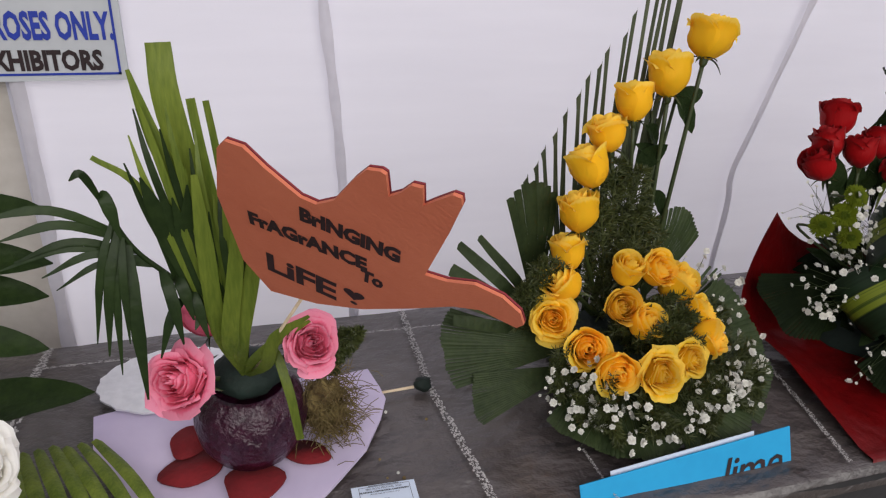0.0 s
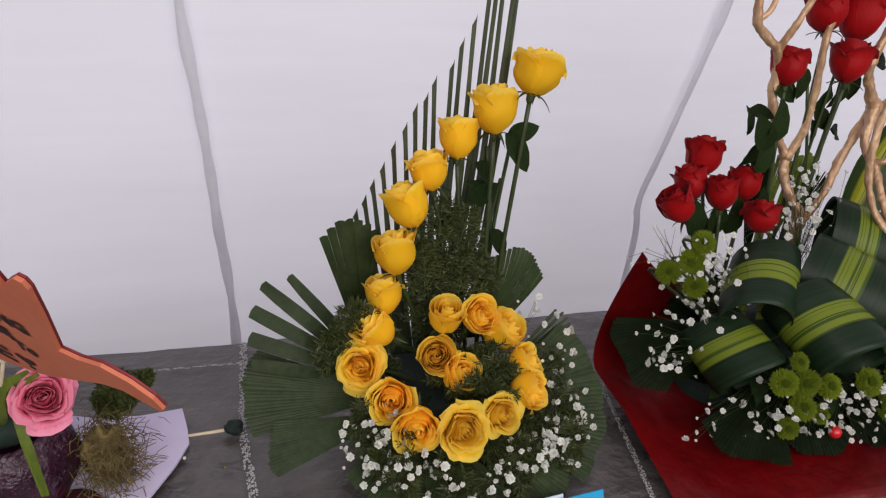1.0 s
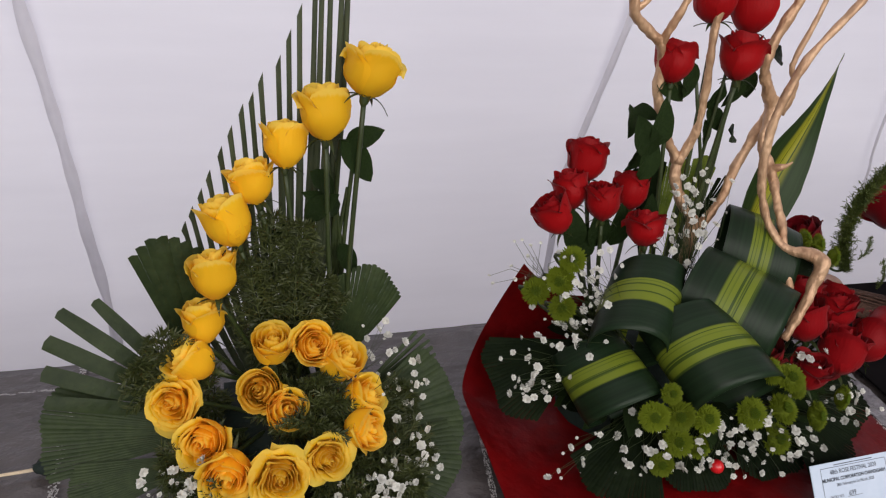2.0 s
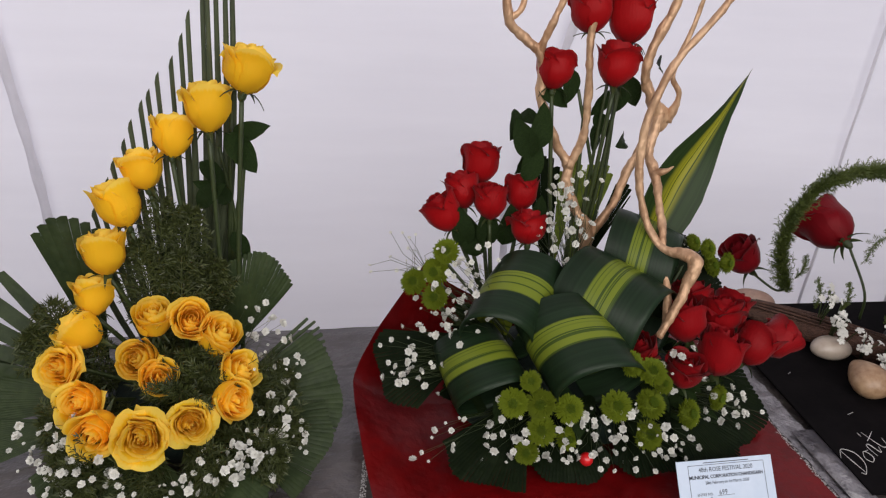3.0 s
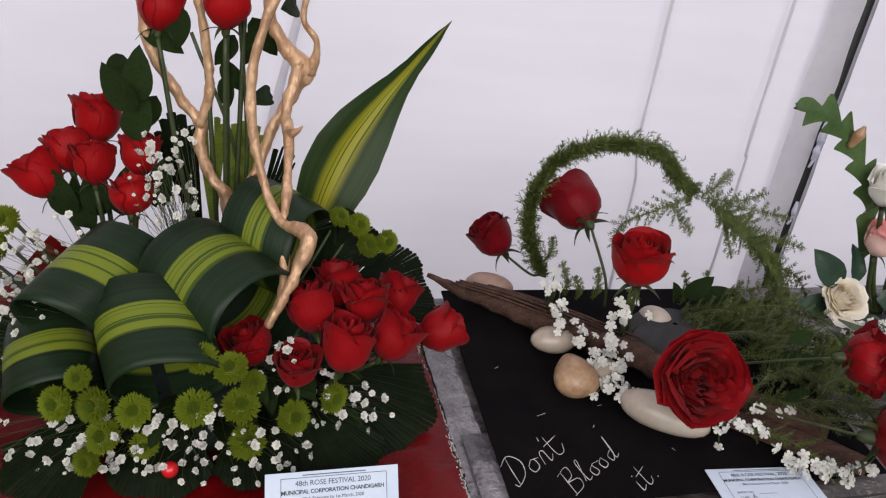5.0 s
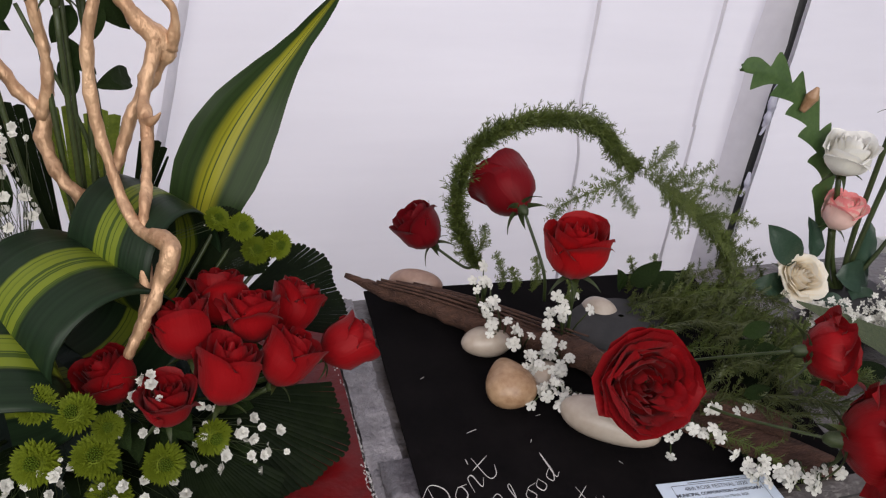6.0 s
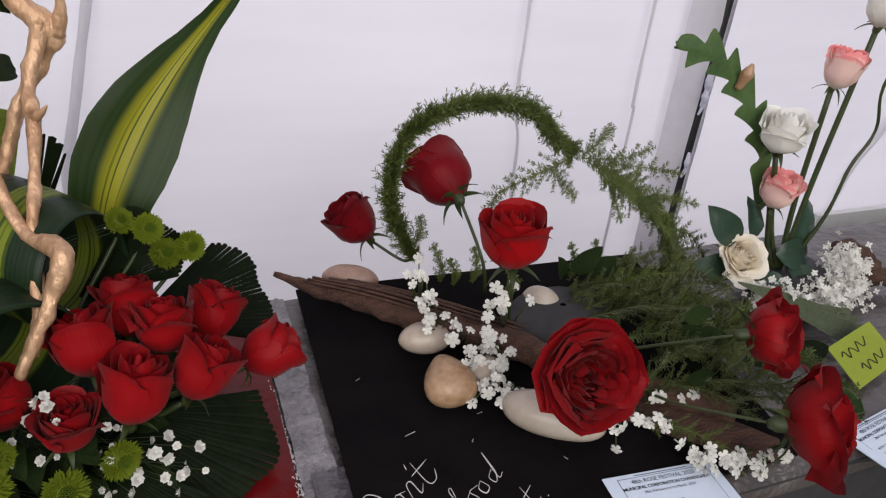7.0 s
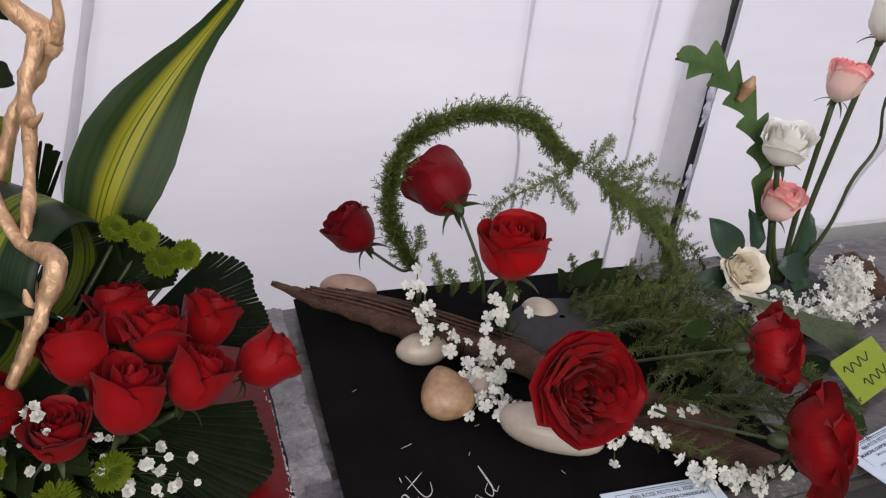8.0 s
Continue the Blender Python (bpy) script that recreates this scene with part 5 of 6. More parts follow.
for i in range(9):
    bm = bmesh.new()
    off = Vector((0, 0, 0.004 + 0.001 * (i % 3)))
    s = (i - 4) * 0.003
    tube(bm, smooth([line[6 + i] + off * 3 + Vector((0, s, 0)), line[16 + i] + off * 4 + Vector((0, s, 0)), line[28 + i] + off * 4 + Vector((0, s, 0))]), [0.0016, 0.002, 0.001], 5, 0.4)
    part("fibre", bm, BARK, bark)

bm = bmesh.new()
rows = []
for i in range(25):
    t = i / 24
    c = Vector((1.455 + 0.165 * t, 0.825 - 0.155 * t, 0.0135))
    wide = 0.030 * math.sin(math.pi * (0.12 + 0.74 * t)) ** 0.6
    rows.append([(c.x + 0.69 * wide * u, c.y + 0.73 * wide * u, c.z + 0.010 * (1 - u * u) + 0.0022 * noise.noise((u * 9, t * 3, 2)) + 0.001 * noise.noise((u * 30, t * 9, 5))) for u in (j / 8 - 1 for j in range(17))])
grid(bm, rows)
part("bark_slab", bm, BARK, bark, "broad fibrous end of the bark")

black = thing("flower_arrangement", (1.46, 0.90, 0.0115), "dark red roses, fern ring and white phlox on black card", "flower arrangement")
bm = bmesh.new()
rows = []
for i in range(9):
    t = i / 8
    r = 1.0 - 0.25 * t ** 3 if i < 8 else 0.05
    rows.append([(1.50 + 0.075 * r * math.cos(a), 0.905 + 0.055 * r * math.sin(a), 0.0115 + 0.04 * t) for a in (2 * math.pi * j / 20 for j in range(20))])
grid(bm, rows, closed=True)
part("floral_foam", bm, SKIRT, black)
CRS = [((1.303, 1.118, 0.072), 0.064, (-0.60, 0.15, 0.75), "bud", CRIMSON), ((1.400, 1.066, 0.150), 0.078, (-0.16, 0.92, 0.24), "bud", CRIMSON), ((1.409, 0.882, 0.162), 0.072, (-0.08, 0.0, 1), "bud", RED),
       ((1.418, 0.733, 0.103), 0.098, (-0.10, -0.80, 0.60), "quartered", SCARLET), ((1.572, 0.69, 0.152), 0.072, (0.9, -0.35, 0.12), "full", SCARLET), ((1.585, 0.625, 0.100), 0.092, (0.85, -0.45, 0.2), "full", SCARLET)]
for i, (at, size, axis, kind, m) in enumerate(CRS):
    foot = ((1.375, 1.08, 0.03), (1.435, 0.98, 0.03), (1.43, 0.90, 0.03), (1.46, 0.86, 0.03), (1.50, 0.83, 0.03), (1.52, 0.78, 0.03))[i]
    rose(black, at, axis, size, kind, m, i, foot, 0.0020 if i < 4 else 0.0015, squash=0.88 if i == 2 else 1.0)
rnd = random.Random(31)
bm = bmesh.new()
ring = smooth([(1.386, 1.09, 0.017), (1.358, 1.085, 0.062), (1.34, 1.08, 0.107), (1.336, 1.075, 0.15), (1.342, 1.07, 0.185), (1.36, 1.065, 0.218), (1.392, 1.06, 0.238), (1.427, 1.055, 0.247), (1.455, 1.05, 0.248), (1.486, 1.045, 0.244), (1.512, 1.04, 0.23),
               (1.532, 1.035, 0.208), (1.555, 1.03, 0.189)], 13)
needles(bm, ring, 0.0150, 42, rnd, 0.7, 0.0007, 0.0026)
for i in range(1, len(ring)):
    d = (ring[i] - ring[i - 1]).normalized()
    s = d.orthogonal().normalized()
    for k in range(3):
        a = rnd.uniform(0, 2 * math.pi)
        out = (Matrix.Rotation(a, 3, d) @ s + d * rnd.uniform(0.5, 1.1)).normalized() * rnd.uniform(0.012, 0.026)
        needles(bm, [ring[i], ring[i] + out * 0.5, ring[i] + out], 0.0065, 10, rnd, 0.9, 0.0007, 0.0006)
part("fern_ring", bm, FERN, black, "fluffy green fern stem bent into a ring")


def frond(points, reach, material=FERN, length=0.0085, step=2, side=(0.15, -1, 0.3)):
    bm = bmesh.new()
    spray(bm, smooth(points, 7), reach, rnd, length, side, step)
    part("fern_frond", bm, material, black)


frond([(1.551, 1.0, 0.197), (1.57, 1.0, 0.212), (1.588, 1.0, 0.232)], 0.020)
frond([(1.551, 1.0, 0.193), (1.612, 1.0, 0.189), (1.657, 1.0, 0.201)], 0.022)
frond([(1.574, 1.0, 0.186), (1.646, 1.0, 0.174), (1.712, 1.0, 0.16)], 0.022)
frond([(1.573, 1.0, 0.183), (1.607, 1.0, 0.143), (1.632, 1.0, 0.096)], 0.022)
frond([(1.55, 1.02, 0.185), (1.499, 1.02, 0.164), (1.455, 1.02, 0.143), (1.447, 1.02, 0.112)], 0.024)
frond([(1.523, 1.02, 0.173), (1.547, 1.02, 0.15), (1.567, 1.02, 0.128)], 0.018)
frond([(1.559, 1.0, 0.193), (1.649, 1.0, 0.137), (1.70, 0.99, 0.092), (1.715, 0.97, 0.050), (1.695, 0.945, 0.025)], 0.030, step=1)
frond([(1.559, 1.0, 0.188), (1.640, 1.0, 0.143), (1.690, 0.995, 0.10), (1.705, 0.975, 0.055), (1.680, 0.94, 0.025)], 0.024, step=1)
for k in range(4):
    j = Vector((rnd.uniform(-0.012, 0.012), rnd.uniform(-0.015, 0.015), rnd.uniform(-0.010, 0.010)))
    frond([Vector(q) + j for q in ((1.60, 1.0, 0.165), (1.655, 1.0, 0.130), (1.70, 0.99, 0.085), (1.712, 0.97, 0.048), (1.69, 0.945, 0.03))], 0.026)
frond([(1.667, 1.0, 0.126), (1.708, 1.0, 0.125), (1.753, 1.0, 0.11)], 0.020)
frond([(1.692, 0.99, 0.092), (1.746, 0.99, 0.069), (1.783, 0.99, 0.028)], 0.022)
frond([(1.690, 0.97, 0.062), (1.735, 0.96, 0.040), (1.775, 0.95, 0.018)], 0.022)
frond([(1.692, 0.99, 0.109), (1.712, 0.985, 0.070), (1.735, 0.97, 0.03)], 0.026)
frond([(1.521, 0.93, 0.057), (1.588, 0.93, 0.058), (1.677, 0.93, 0.035)], 0.024, FERN_DARK)
frond([(1.521, 0.90, 0.064), (1.597, 0.90, 0.048), (1.68, 0.89, 0.022)], 0.024, FERN_DARK)
frond([(1.579, 0.95, 0.050), (1.655, 0.95, 0.052), (1.746, 0.95, 0.026)], 0.024)
for a, b in (((1.555, 0.98, 0.030), (1.546, 0.98, 0.088)), ((1.585, 0.98, 0.030), (1.582, 0.98, 0.088)), ((1.436, 1.02, 0.018), (1.432, 1.02, 0.074)), ((1.396, 1.03, 0.020), (1.380, 1.03, 0.078)), ((1.366, 1.06, 0.060), (1.372, 1.06, 0.102)), ((1.596, 0.97, 0.035), (1.639, 0.97, 0.076)), ((1.45, 0.95, 0.04), (1.44, 0.94, 0.09)), ((1.41, 1.02, 0.018), (1.40, 1.02, 0.060))):
    frond([a, Vector(a).lerp(Vector(b), 0.5) + Vector((0.004, -0.004, 0)), b], 0.013, FERN, 0.0075)
for i in range(48):
    a = Vector((rnd.uniform(1.49, 1.66), rnd.uniform(0.72, 0.95), rnd.uniform(0.025, 0.05)))
    b = a + Vector((rnd.uniform(0.03, 0.15), rnd.uniform(-0.10, 0.04), rnd.uniform(-0.01, 0.07)))
    b.z, b.x = min(0.075, max(b.z, 0.022)), min(b.x, 1.70)
    frond([a, a.lerp(b, 0.5) + Vector((0, 0, 0.012)), b], 0.026, FERN_DARK if i % 3 else FERN, 0.009, 2)
for i, (at, along, size) in enumerate((((1.54, 0.955, 0.06), (0.3, -0.2, 0.5), 0.05), ((1.56, 0.955, 0.05), (0.7, -0.2, 0.5), 0.055), ((1.59, 0.95, 0.05), (0.9, -0.1, 0.2), 0.05), ((1.53, 0.96, 0.05), (-0.2, -0.2, 0.6), 0.04), ((1.60, 0.93, 0.04), (0.9, -0.4, 0.1), 0.05),
                                       ((1.55, 0.74, 0.06), (0.6, -0.3, 0.4), 0.03), ((1.515, 0.735, 0.145), (0.7, -0.1, 0.3), 0.032))):
    leaf(black, at, along, size, k=i)


def star_mesh():
    """A five-petalled blossom of unit width on a short tube."""
    bm = bmesh.new()
    for k in range(5):
        a = k * 1.2566
        rows = []
        for r, w, z in ((0.04, 0.05, 0.0), (0.25, 0.17, 0.04), (0.42, 0.20, 0.02), (0.53, 0.09, -0.05)):
            rows.append([(r * math.cos(a) - s * w * math.sin(a), r * math.sin(a) + s * w * math.cos(a), z - 0.04 * abs(s)) for s in (-1, 0, 1)])
        grid(bm, rows)
    tube(bm, [Vector((0, 0, -0.55)), Vector((0, 0, -0.2)), Vector((0, 0, 0.02))], [0.05, 0.06, 0.09], 6)
    return bm


STAR = to_mesh(star_mesh(), "phlox")
WHITEFLOWERS = [((1.321, 0.94, 0.100), 6, 0.013), ((1.322, 0.912, 0.085), 7, 0.013), ((1.335, 0.899, 0.070), 7, 0.012), ((1.403, 0.878, 0.085), 10, 0.015), ((1.349, 0.874, 0.060), 6, 0.012), ((1.375, 0.861, 0.065), 9, 0.013), ((1.374, 0.847, 0.052), 9, 0.013),
                ((1.353, 0.840, 0.045), 6, 0.012), ((1.386, 0.830, 0.048), 8, 0.013), ((1.372, 0.815, 0.036), 8, 0.014), ((1.381, 0.798, 0.030), 7, 0.012), ((1.357, 0.806, 0.030), 4, 0.010),
                ((1.521, 0.738, 0.040), 4, 0.010), ((1.508, 0.706, 0.036), 5, 0.010), ((1.511, 0.679, 0.034), 4, 0.009), ((1.552, 0.743, 0.038), 3, 0.008), ((1.453, 0.722, 0.038), 5, 0.010), ((1.486, 0.728, 0.038), 5, 0.010)]
WHITEFLOWERS += [((1.520 + 0.014 * k, 0.664 - 0.005 * k + 0.012 * (k % 2), 0.028 + 0.004 * (k % 3)), 5, 0.010) for k in range(6)]
for i, (c, count, reach) in enumerate(WHITEFLOWERS):
    bm = bmesh.new()
    root = Vector((c[0] + 0.02, c[1] + 0.02, 0.02))
    for k in range(count):
        q = Vector(c) + Vector([rnd.gauss(0, 0.62) * reach for _ in range(3)])
        q.z = max(q.z, 0.02)
        up = (rnd.uniform(-0.7, 0.7), rnd.uniform(-1, 0), rnd.uniform(-0.1, 1))
        part("phlox", STAR, WHITE, black, m=aim_z(q, up, rnd.uniform(0.0105, 0.0150), rnd.random() * 6))
        tube(bm, [root, root.lerp(q, 0.5) + Vector((0, 0, 0.006)), q], [0.001, 0.0008], 4)
    part("stem", bm, STEM, black)
entry_card((1.427, 0.688, 0.0130), (0.117, -0.009, 0), (0.06, 0.9, 0.0), 0.118, 0.075, "white printed entry card lying on the black card", "", 0.001)

for i in range(7):
    q = (rnd.uniform(1.58, 1.74), rnd.uniform(0.72, 0.90), rnd.uniform(0.02, 0.05))
    leaf(black, q, (rnd.uniform(0.2, 1), rnd.uniform(-0.8, 0.2), rnd.uniform(-0.1, 0.4)), rnd.uniform(0.045, 0.07), (rnd.uniform(-0.3, 0.3), -0.6, 0.8), SHADED_FAN if i % 2 else LEAF, i)

# ---- the cream and blush arrangement ----
cream = thing("flower_arrangement", (1.86, 0.92, 0.0), "cream and blush roses with lobed cactus leaf, dark bowl", "flower arrangement")
for i, (at, size, axis, kind, m) in enumerate((((1.772, 0.92, 0.243), 0.060, (-0.15, -0.2, 1), "cup", WHITE_P), ((1.796, 0.92, 0.166), 0.048, (-0.05, -0.2, 1), "bud", BLUSH), ((1.770, 0.92, 0.073), 0.068, (-0.1, -0.75, 0.65), "full", CREAM),
                                               ((1.828, 0.92, 0.320), 0.046, (0.1, -0.1, 1), "bud", BLUSH), ((1.866, 0.92, 0.395), 0.055, (0.1, -0.1, 1), "bud", WHITE_P))):
    rose(cream, at, axis, size, kind, m, i, (1.86, 0.93, 0.03), 0.0034)
bm = bmesh.new()
tube(bm, smooth([(1.872, 0.93, 0.04), (1.895, 0.92, 0.12), (1.905, 0.92, 0.19), (1.925, 0.92, 0.24), (1.91, 0.92, 0.31), (1.992, 0.92, 0.40)]), [0.003, 0.0022, 0.002], 6, 0.4)
part("twig", bm, STEM, cream)
bm = bmesh.new()
spine = smooth([(1.808, 0.95, 0.12), (1.785, 0.95, 0.200), (1.756, 0.95, 0.244), (1.724, 0.95, 0.281), (1.690, 0.95, 0.311), (1.655, 0.95, 0.333), (1.606, 0.95, 0.342)], 14)
rows = []
for i, q in enumerate(spine):
    d = (spine[min(i + 1, len(spine) - 1)] - spine[max(i - 1, 0)]).normalized()
    s = d.cross(Vector((0, -1, 0.2))).normalized()
    t = i / (len(spine) - 1)
    fade = min(1.0, (1 - t) * 9 + 0.1)
    wl = (0.006 + 0.022 * ((t * 6.5) % 1.0) ** 1.2 * (1 - max(0.0, ((t * 6.5) % 1.0) - 0.8) * 4)) * fade
    wr = (0.006 + 0.026 * ((t * 6.5 + 0.5) % 1.0) ** 1.2 * (1 - max(0.0, ((t * 6.5 + 0.5) % 1.0) - 0.8) * 4)) * fade
    rows.append([q - s * wl + d * wl * 0.5, q - s * 0.004, q + Vector((0, -0.002, 0)), q + s * 0.004, q + s * wr + d * wr * 0.5])
grid(bm, rows)
part("cactus_leaf", bm, mat("cactus_leaf", (0.035, 0.075, 0.02), (0.08, 0.14, 0.04), 0.5, 25, 0.2, through_=0.1), cream, "green zigzag-lobed cactus leaf")
bm = bmesh.new()
tube(bm, smooth([(1.705, 0.945, 0.292), (1.71, 0.942, 0.31), (1.712, 0.94, 0.322)]), [0.004, 0.008, 0.002], 7)
part("bud", bm, STONE_TAN, cream, "brown flower bud")
for i, (at, along, size, up) in enumerate((((1.765, 0.93, 0.09), (-0.7, 0, 0.7), 0.075, (0, -1, 0)), ((1.79, 0.93, 0.09), (-0.1, 0, 1), 0.06, (0.2, -1, 0)), ((1.83, 0.92, 0.07), (0.9, -0.2, 0), 0.085, (0, -0.9, 0.5)), ((1.77, 0.93, 0.05), (-1, -0.2, 0.3), 0.07, (0, -0.8, 0.6)),
                                           ((1.80, 0.91, 0.05), (0.3, -0.6, -0.1), 0.06, (0, -0.6, 0.8)), ((1.85, 0.91, 0.05), (0.6, -0.5, -0.3), 0.08, (0, -0.7, 0.7)), ((1.82, 0.90, 0.03), (-0.2, -0.8, -0.2), 0.07, (0, -0.6, 0.8)), ((1.87, 0.93, 0.07), (0.3, 0, 0.9), 0.07, (0, -1, 0.2)),
                                           ((1.88, 0.90, 0.03), (0.8, -0.5, -0.1), 0.08, (0, -0.6, 0.8)))):
    leaf(cream, at, along, size, up, mat("magnolia_leaf", (0.012, 0.035, 0.02), (0.03, 0.06, 0.035), 0.35, 25, 0.2) if i == 0 else bpy.data.materials["magnolia_leaf"], i)
for i, (c, reach, count) in enumerate((((1.770, 0.862, 0.045), 0.016, 120), ((1.800, 0.862, 0.040), 0.018, 150), ((1.836, 0.862, 0.026), 0.017, 140), ((1.870, 0.862, 0.036), 0.019, 160), ((1.905, 0.865, 0.035), 0.020, 170), ((1.938, 0.87, 0.030), 0.018, 140), ((1.894, 0.875, 0.082), 0.018, 130), ((1.925, 0.875, 0.066), 0.017, 120))):
    bm = bmesh.new()
    for k in range(count):
        q = Vector(c) + Vector([rnd.gauss(0, 0.6) * reach for _ in range(3)])
        q.z = max(0.006, q.z)
        d = Vector((rnd.uniform(-1, 1), rnd.uniform(-1, 0.2), rnd.uniform(-0.2, 1))).normalized()
        s = d.orthogonal().normalized()
        o = d.cross(s)
        for j in range(4):
            a = j * 1.5708 + k
            v = s * math.cos(a) + o * math.sin(a)
            w = d.cross(v)
            bm.faces.new([bm.verts.new(p) for p in (q, q + v * 0.0024 + w * 0.0018, q + v * 0.005, q + v * 0.0024 - w * 0.0018)])
    tagged(part("lilac_spray", bm, WHITE, cream, "cluster of tiny white blossoms"), kind="stuff")
bm = bmesh.new()
rows = []
for r, z in ((0.0, 0.002), (0.035, 0.002), (0.055, 0.02), (0.058, 0.04), (0.052, 0.045), (0.0, 0.04)):
    rows.append([(1.865 + (r + 0.001) * math.cos(a), 0.925 + (r + 0.001) * math.sin(a), z) for a in (2 * math.pi * j / 24 for j in range(24))])
grid(bm, rows, closed=True)
part("bowl", bm, POLE, cream, "dark round bowl")
bm = bmesh.new()
tube(bm, smooth([(1.955, 0.93, 0.06), (1.985, 0.92, 0.05), (2.02, 0.90, 0.022), (2.09, 0.87, 0.018)]), [0.010, 0.018, 0.016, 0.008], 10, 0.6)
part("driftwood", bm, BARK, cream)
part("palm_leaf", fan_leaf(0.22, 18, 7, 91, 0.02, 0.05, 0.0), BLADE, cream, m=aim((1.70, 0.86, 0.085), (0.85, -0.28, -0.30), (0.2, -0.6, 0.8)))
lime = thing("name_card", (1.86, 0.74, 0.0), "bright lime-green paper card with black handwriting", "card")
m = frame_of((1.79, 0.72, 0.012), (0.85, 0.25, 0), (-0.15, 0.8, 0.45))
bm = bmesh.new()
box(bm, (0, 0, -0.001), (0.105, 0.055, 0))
part("paper", flat(to_mesh(bm, "paper")), LIME, lime, m=m)
for y, x, w in ((0.038, 0.012, 0.06), (0.016, 0.03, 0.055)):
    bm = bmesh.new()
    tube(bm, smooth([Vector((x + w * k / 9, y + 0.006 * math.sin(k * 2.3) + 0.1 * k * 0.001, 0.0008)) for k in range(10)], 5), [0.0007, 0.0007], 4)
    part("handwriting", bm, MARKER, lime, m=m)
entry_card((1.712, 0.676, 0.004), (0.9, 0.16, 0), (-0.16, 0.9, 0.0), 0.118, 0.07, "white printed entry card lying at the table's edge", "", 0.002)
banner = thing("banner", (2.75, 1.29, GROUND), "light grey board standing behind the table, faint marks on it", "board")
bm = bmesh.new()
box(bm, (2.37, 1.285, GROUND), (3.4, 1.30, -0.115))
part("panel", flat(to_mesh(bm, "panel")), GREYBOARD, banner)
bm = bmesh.new()
for x, w in ((2.52, 0.03), (2.56, 0.04), (2.62, 0.03)):
    box(bm, (x, 1.281, -0.22), (x + w, 1.2845, -0.18))
part("faint_print", bm, FABRIC_HEM, banner)

# ---- the pink arrangement ----
bm = bmesh.new()
slab(bm, ((-0.172, 0.914), (-0.166, 0.861), (-0.13, 0.79), (-0.10, 0.735), (0.045, 0.735), (0.075, 0.765), (0.108, 0.80), (0.133, 0.845), (0.145, 0.876), (0.142, 0.90), (0.135, 0.935), (0.09, 0.93), (0.04, 0.935), (-0.02, 0.955), (-0.08, 0.935)), 0.003, 0.006)
solo("foam_sheet", flat(to_mesh(bm, "foam_sheet")), LAVENDER, "lavender foam sheet cut in a rounded shape under the pot", "foam sheet")
bm = bmesh.new()
outline = [(-0.088 + 0.085 * math.cos(a) * (1 + 0.02 * math.sin(a * 18)), 0.960 + 0.06 * math.sin(a) * (1 + 0.02 * math.sin(a * 18))) for a in (2 * math.pi * k / 48 for k in range(48))]
slab(bm, outline, 0.008, 0.0105)
solo("silver_plate", flat(to_mesh(bm, "silver_plate")), SILVER, "silver cardboard plate with a scalloped rim under the flowers", "plate")
pink = thing("flower_arrangement", (-0.005, 0.845, 0.006), "pink roses and palm blades in a round plum-coloured pot", "flower arrangement")
PX, PY = -0.006, 0.825
bm = bmesh.new()
rows = []
for r, z in ((0.0, 0.008), (0.025, 0.008), (0.042, 0.018), (0.053, 0.038), (0.056, 0.058), (0.051, 0.080), (0.040, 0.095), (0.036, 0.098), (0.034, 0.090), (0.0, 0.085)):
    rows.append([(PX + (r + 0.0005) * math.cos(a) * (1 + 0.03 * noise.noise((a, z * 30, 0))), PY + (r + 0.0005) * math.sin(a), z) for a in (2 * math.pi * j / 32 for j in range(32))])
grid(bm, rows, closed=True)
part("pot", bm, PLUM, pink, "round plum-coloured wrapped pot")
bm = bmesh.new()
bmesh.ops.create_icosphere(bm, subdivisions=3, radius=0.034)
for v in bm.verts:
    v.co = Vector((v.co.x, v.co.y, v.co.z * 0.6)) * (1 + 0.12 * noise.noise(v.co * 70)) + Vector((PX, PY + 0.01, 0.10))
part("floral_foam", bm, TEAL, pink)
for i, (x, y, r, turn) in enumerate(((-0.066, 0.808, 0.033, 0.4), (-0.010, 0.772, 0.029, 0.0), (0.046, 0.805, 0.024, -0.5), (-0.070, 0.845, 0.024, 0.8))):
    bm = bmesh.new()
    pts = [(r * (1 + 0.12 * math.sin(3 * a + i)) * math.cos(a), r * 0.75 * math.sin(a)) for a in (2 * math.pi * k / 22 for k in range(22))]
    slab(bm, pts, 0, 0.0025)
    bm.transform(Matrix.Translation((x, y, 0.0085 + 0.003 * (i % 2))) @ Matrix.Rotation(turn, 4, "Z") @ Matrix.Rotation(0.22 * (1 if i % 2 else -0.5), 4, "X"))
    part("felt_petal", bm, MAROON, pink, "dark red felt petal")
for i, (at, size, axis, kind) in enumerate((((-0.064, 0.793, 0.132), 0.062, (-0.5, -0.6, 0.5), "full"), ((0.049, 0.766, 0.175), 0.054, (0.15, -0.75, 0.6), "full"), ((-0.041, 0.845, 0.168), 0.046, (-0.35, 0.3, 0.7), "bud"))):
    rose(pink, at, axis, size, kind, PINK, i, (PX, PY, 0.10), 0.0026)
# broad cut palm blades
rnd = random.Random(77)


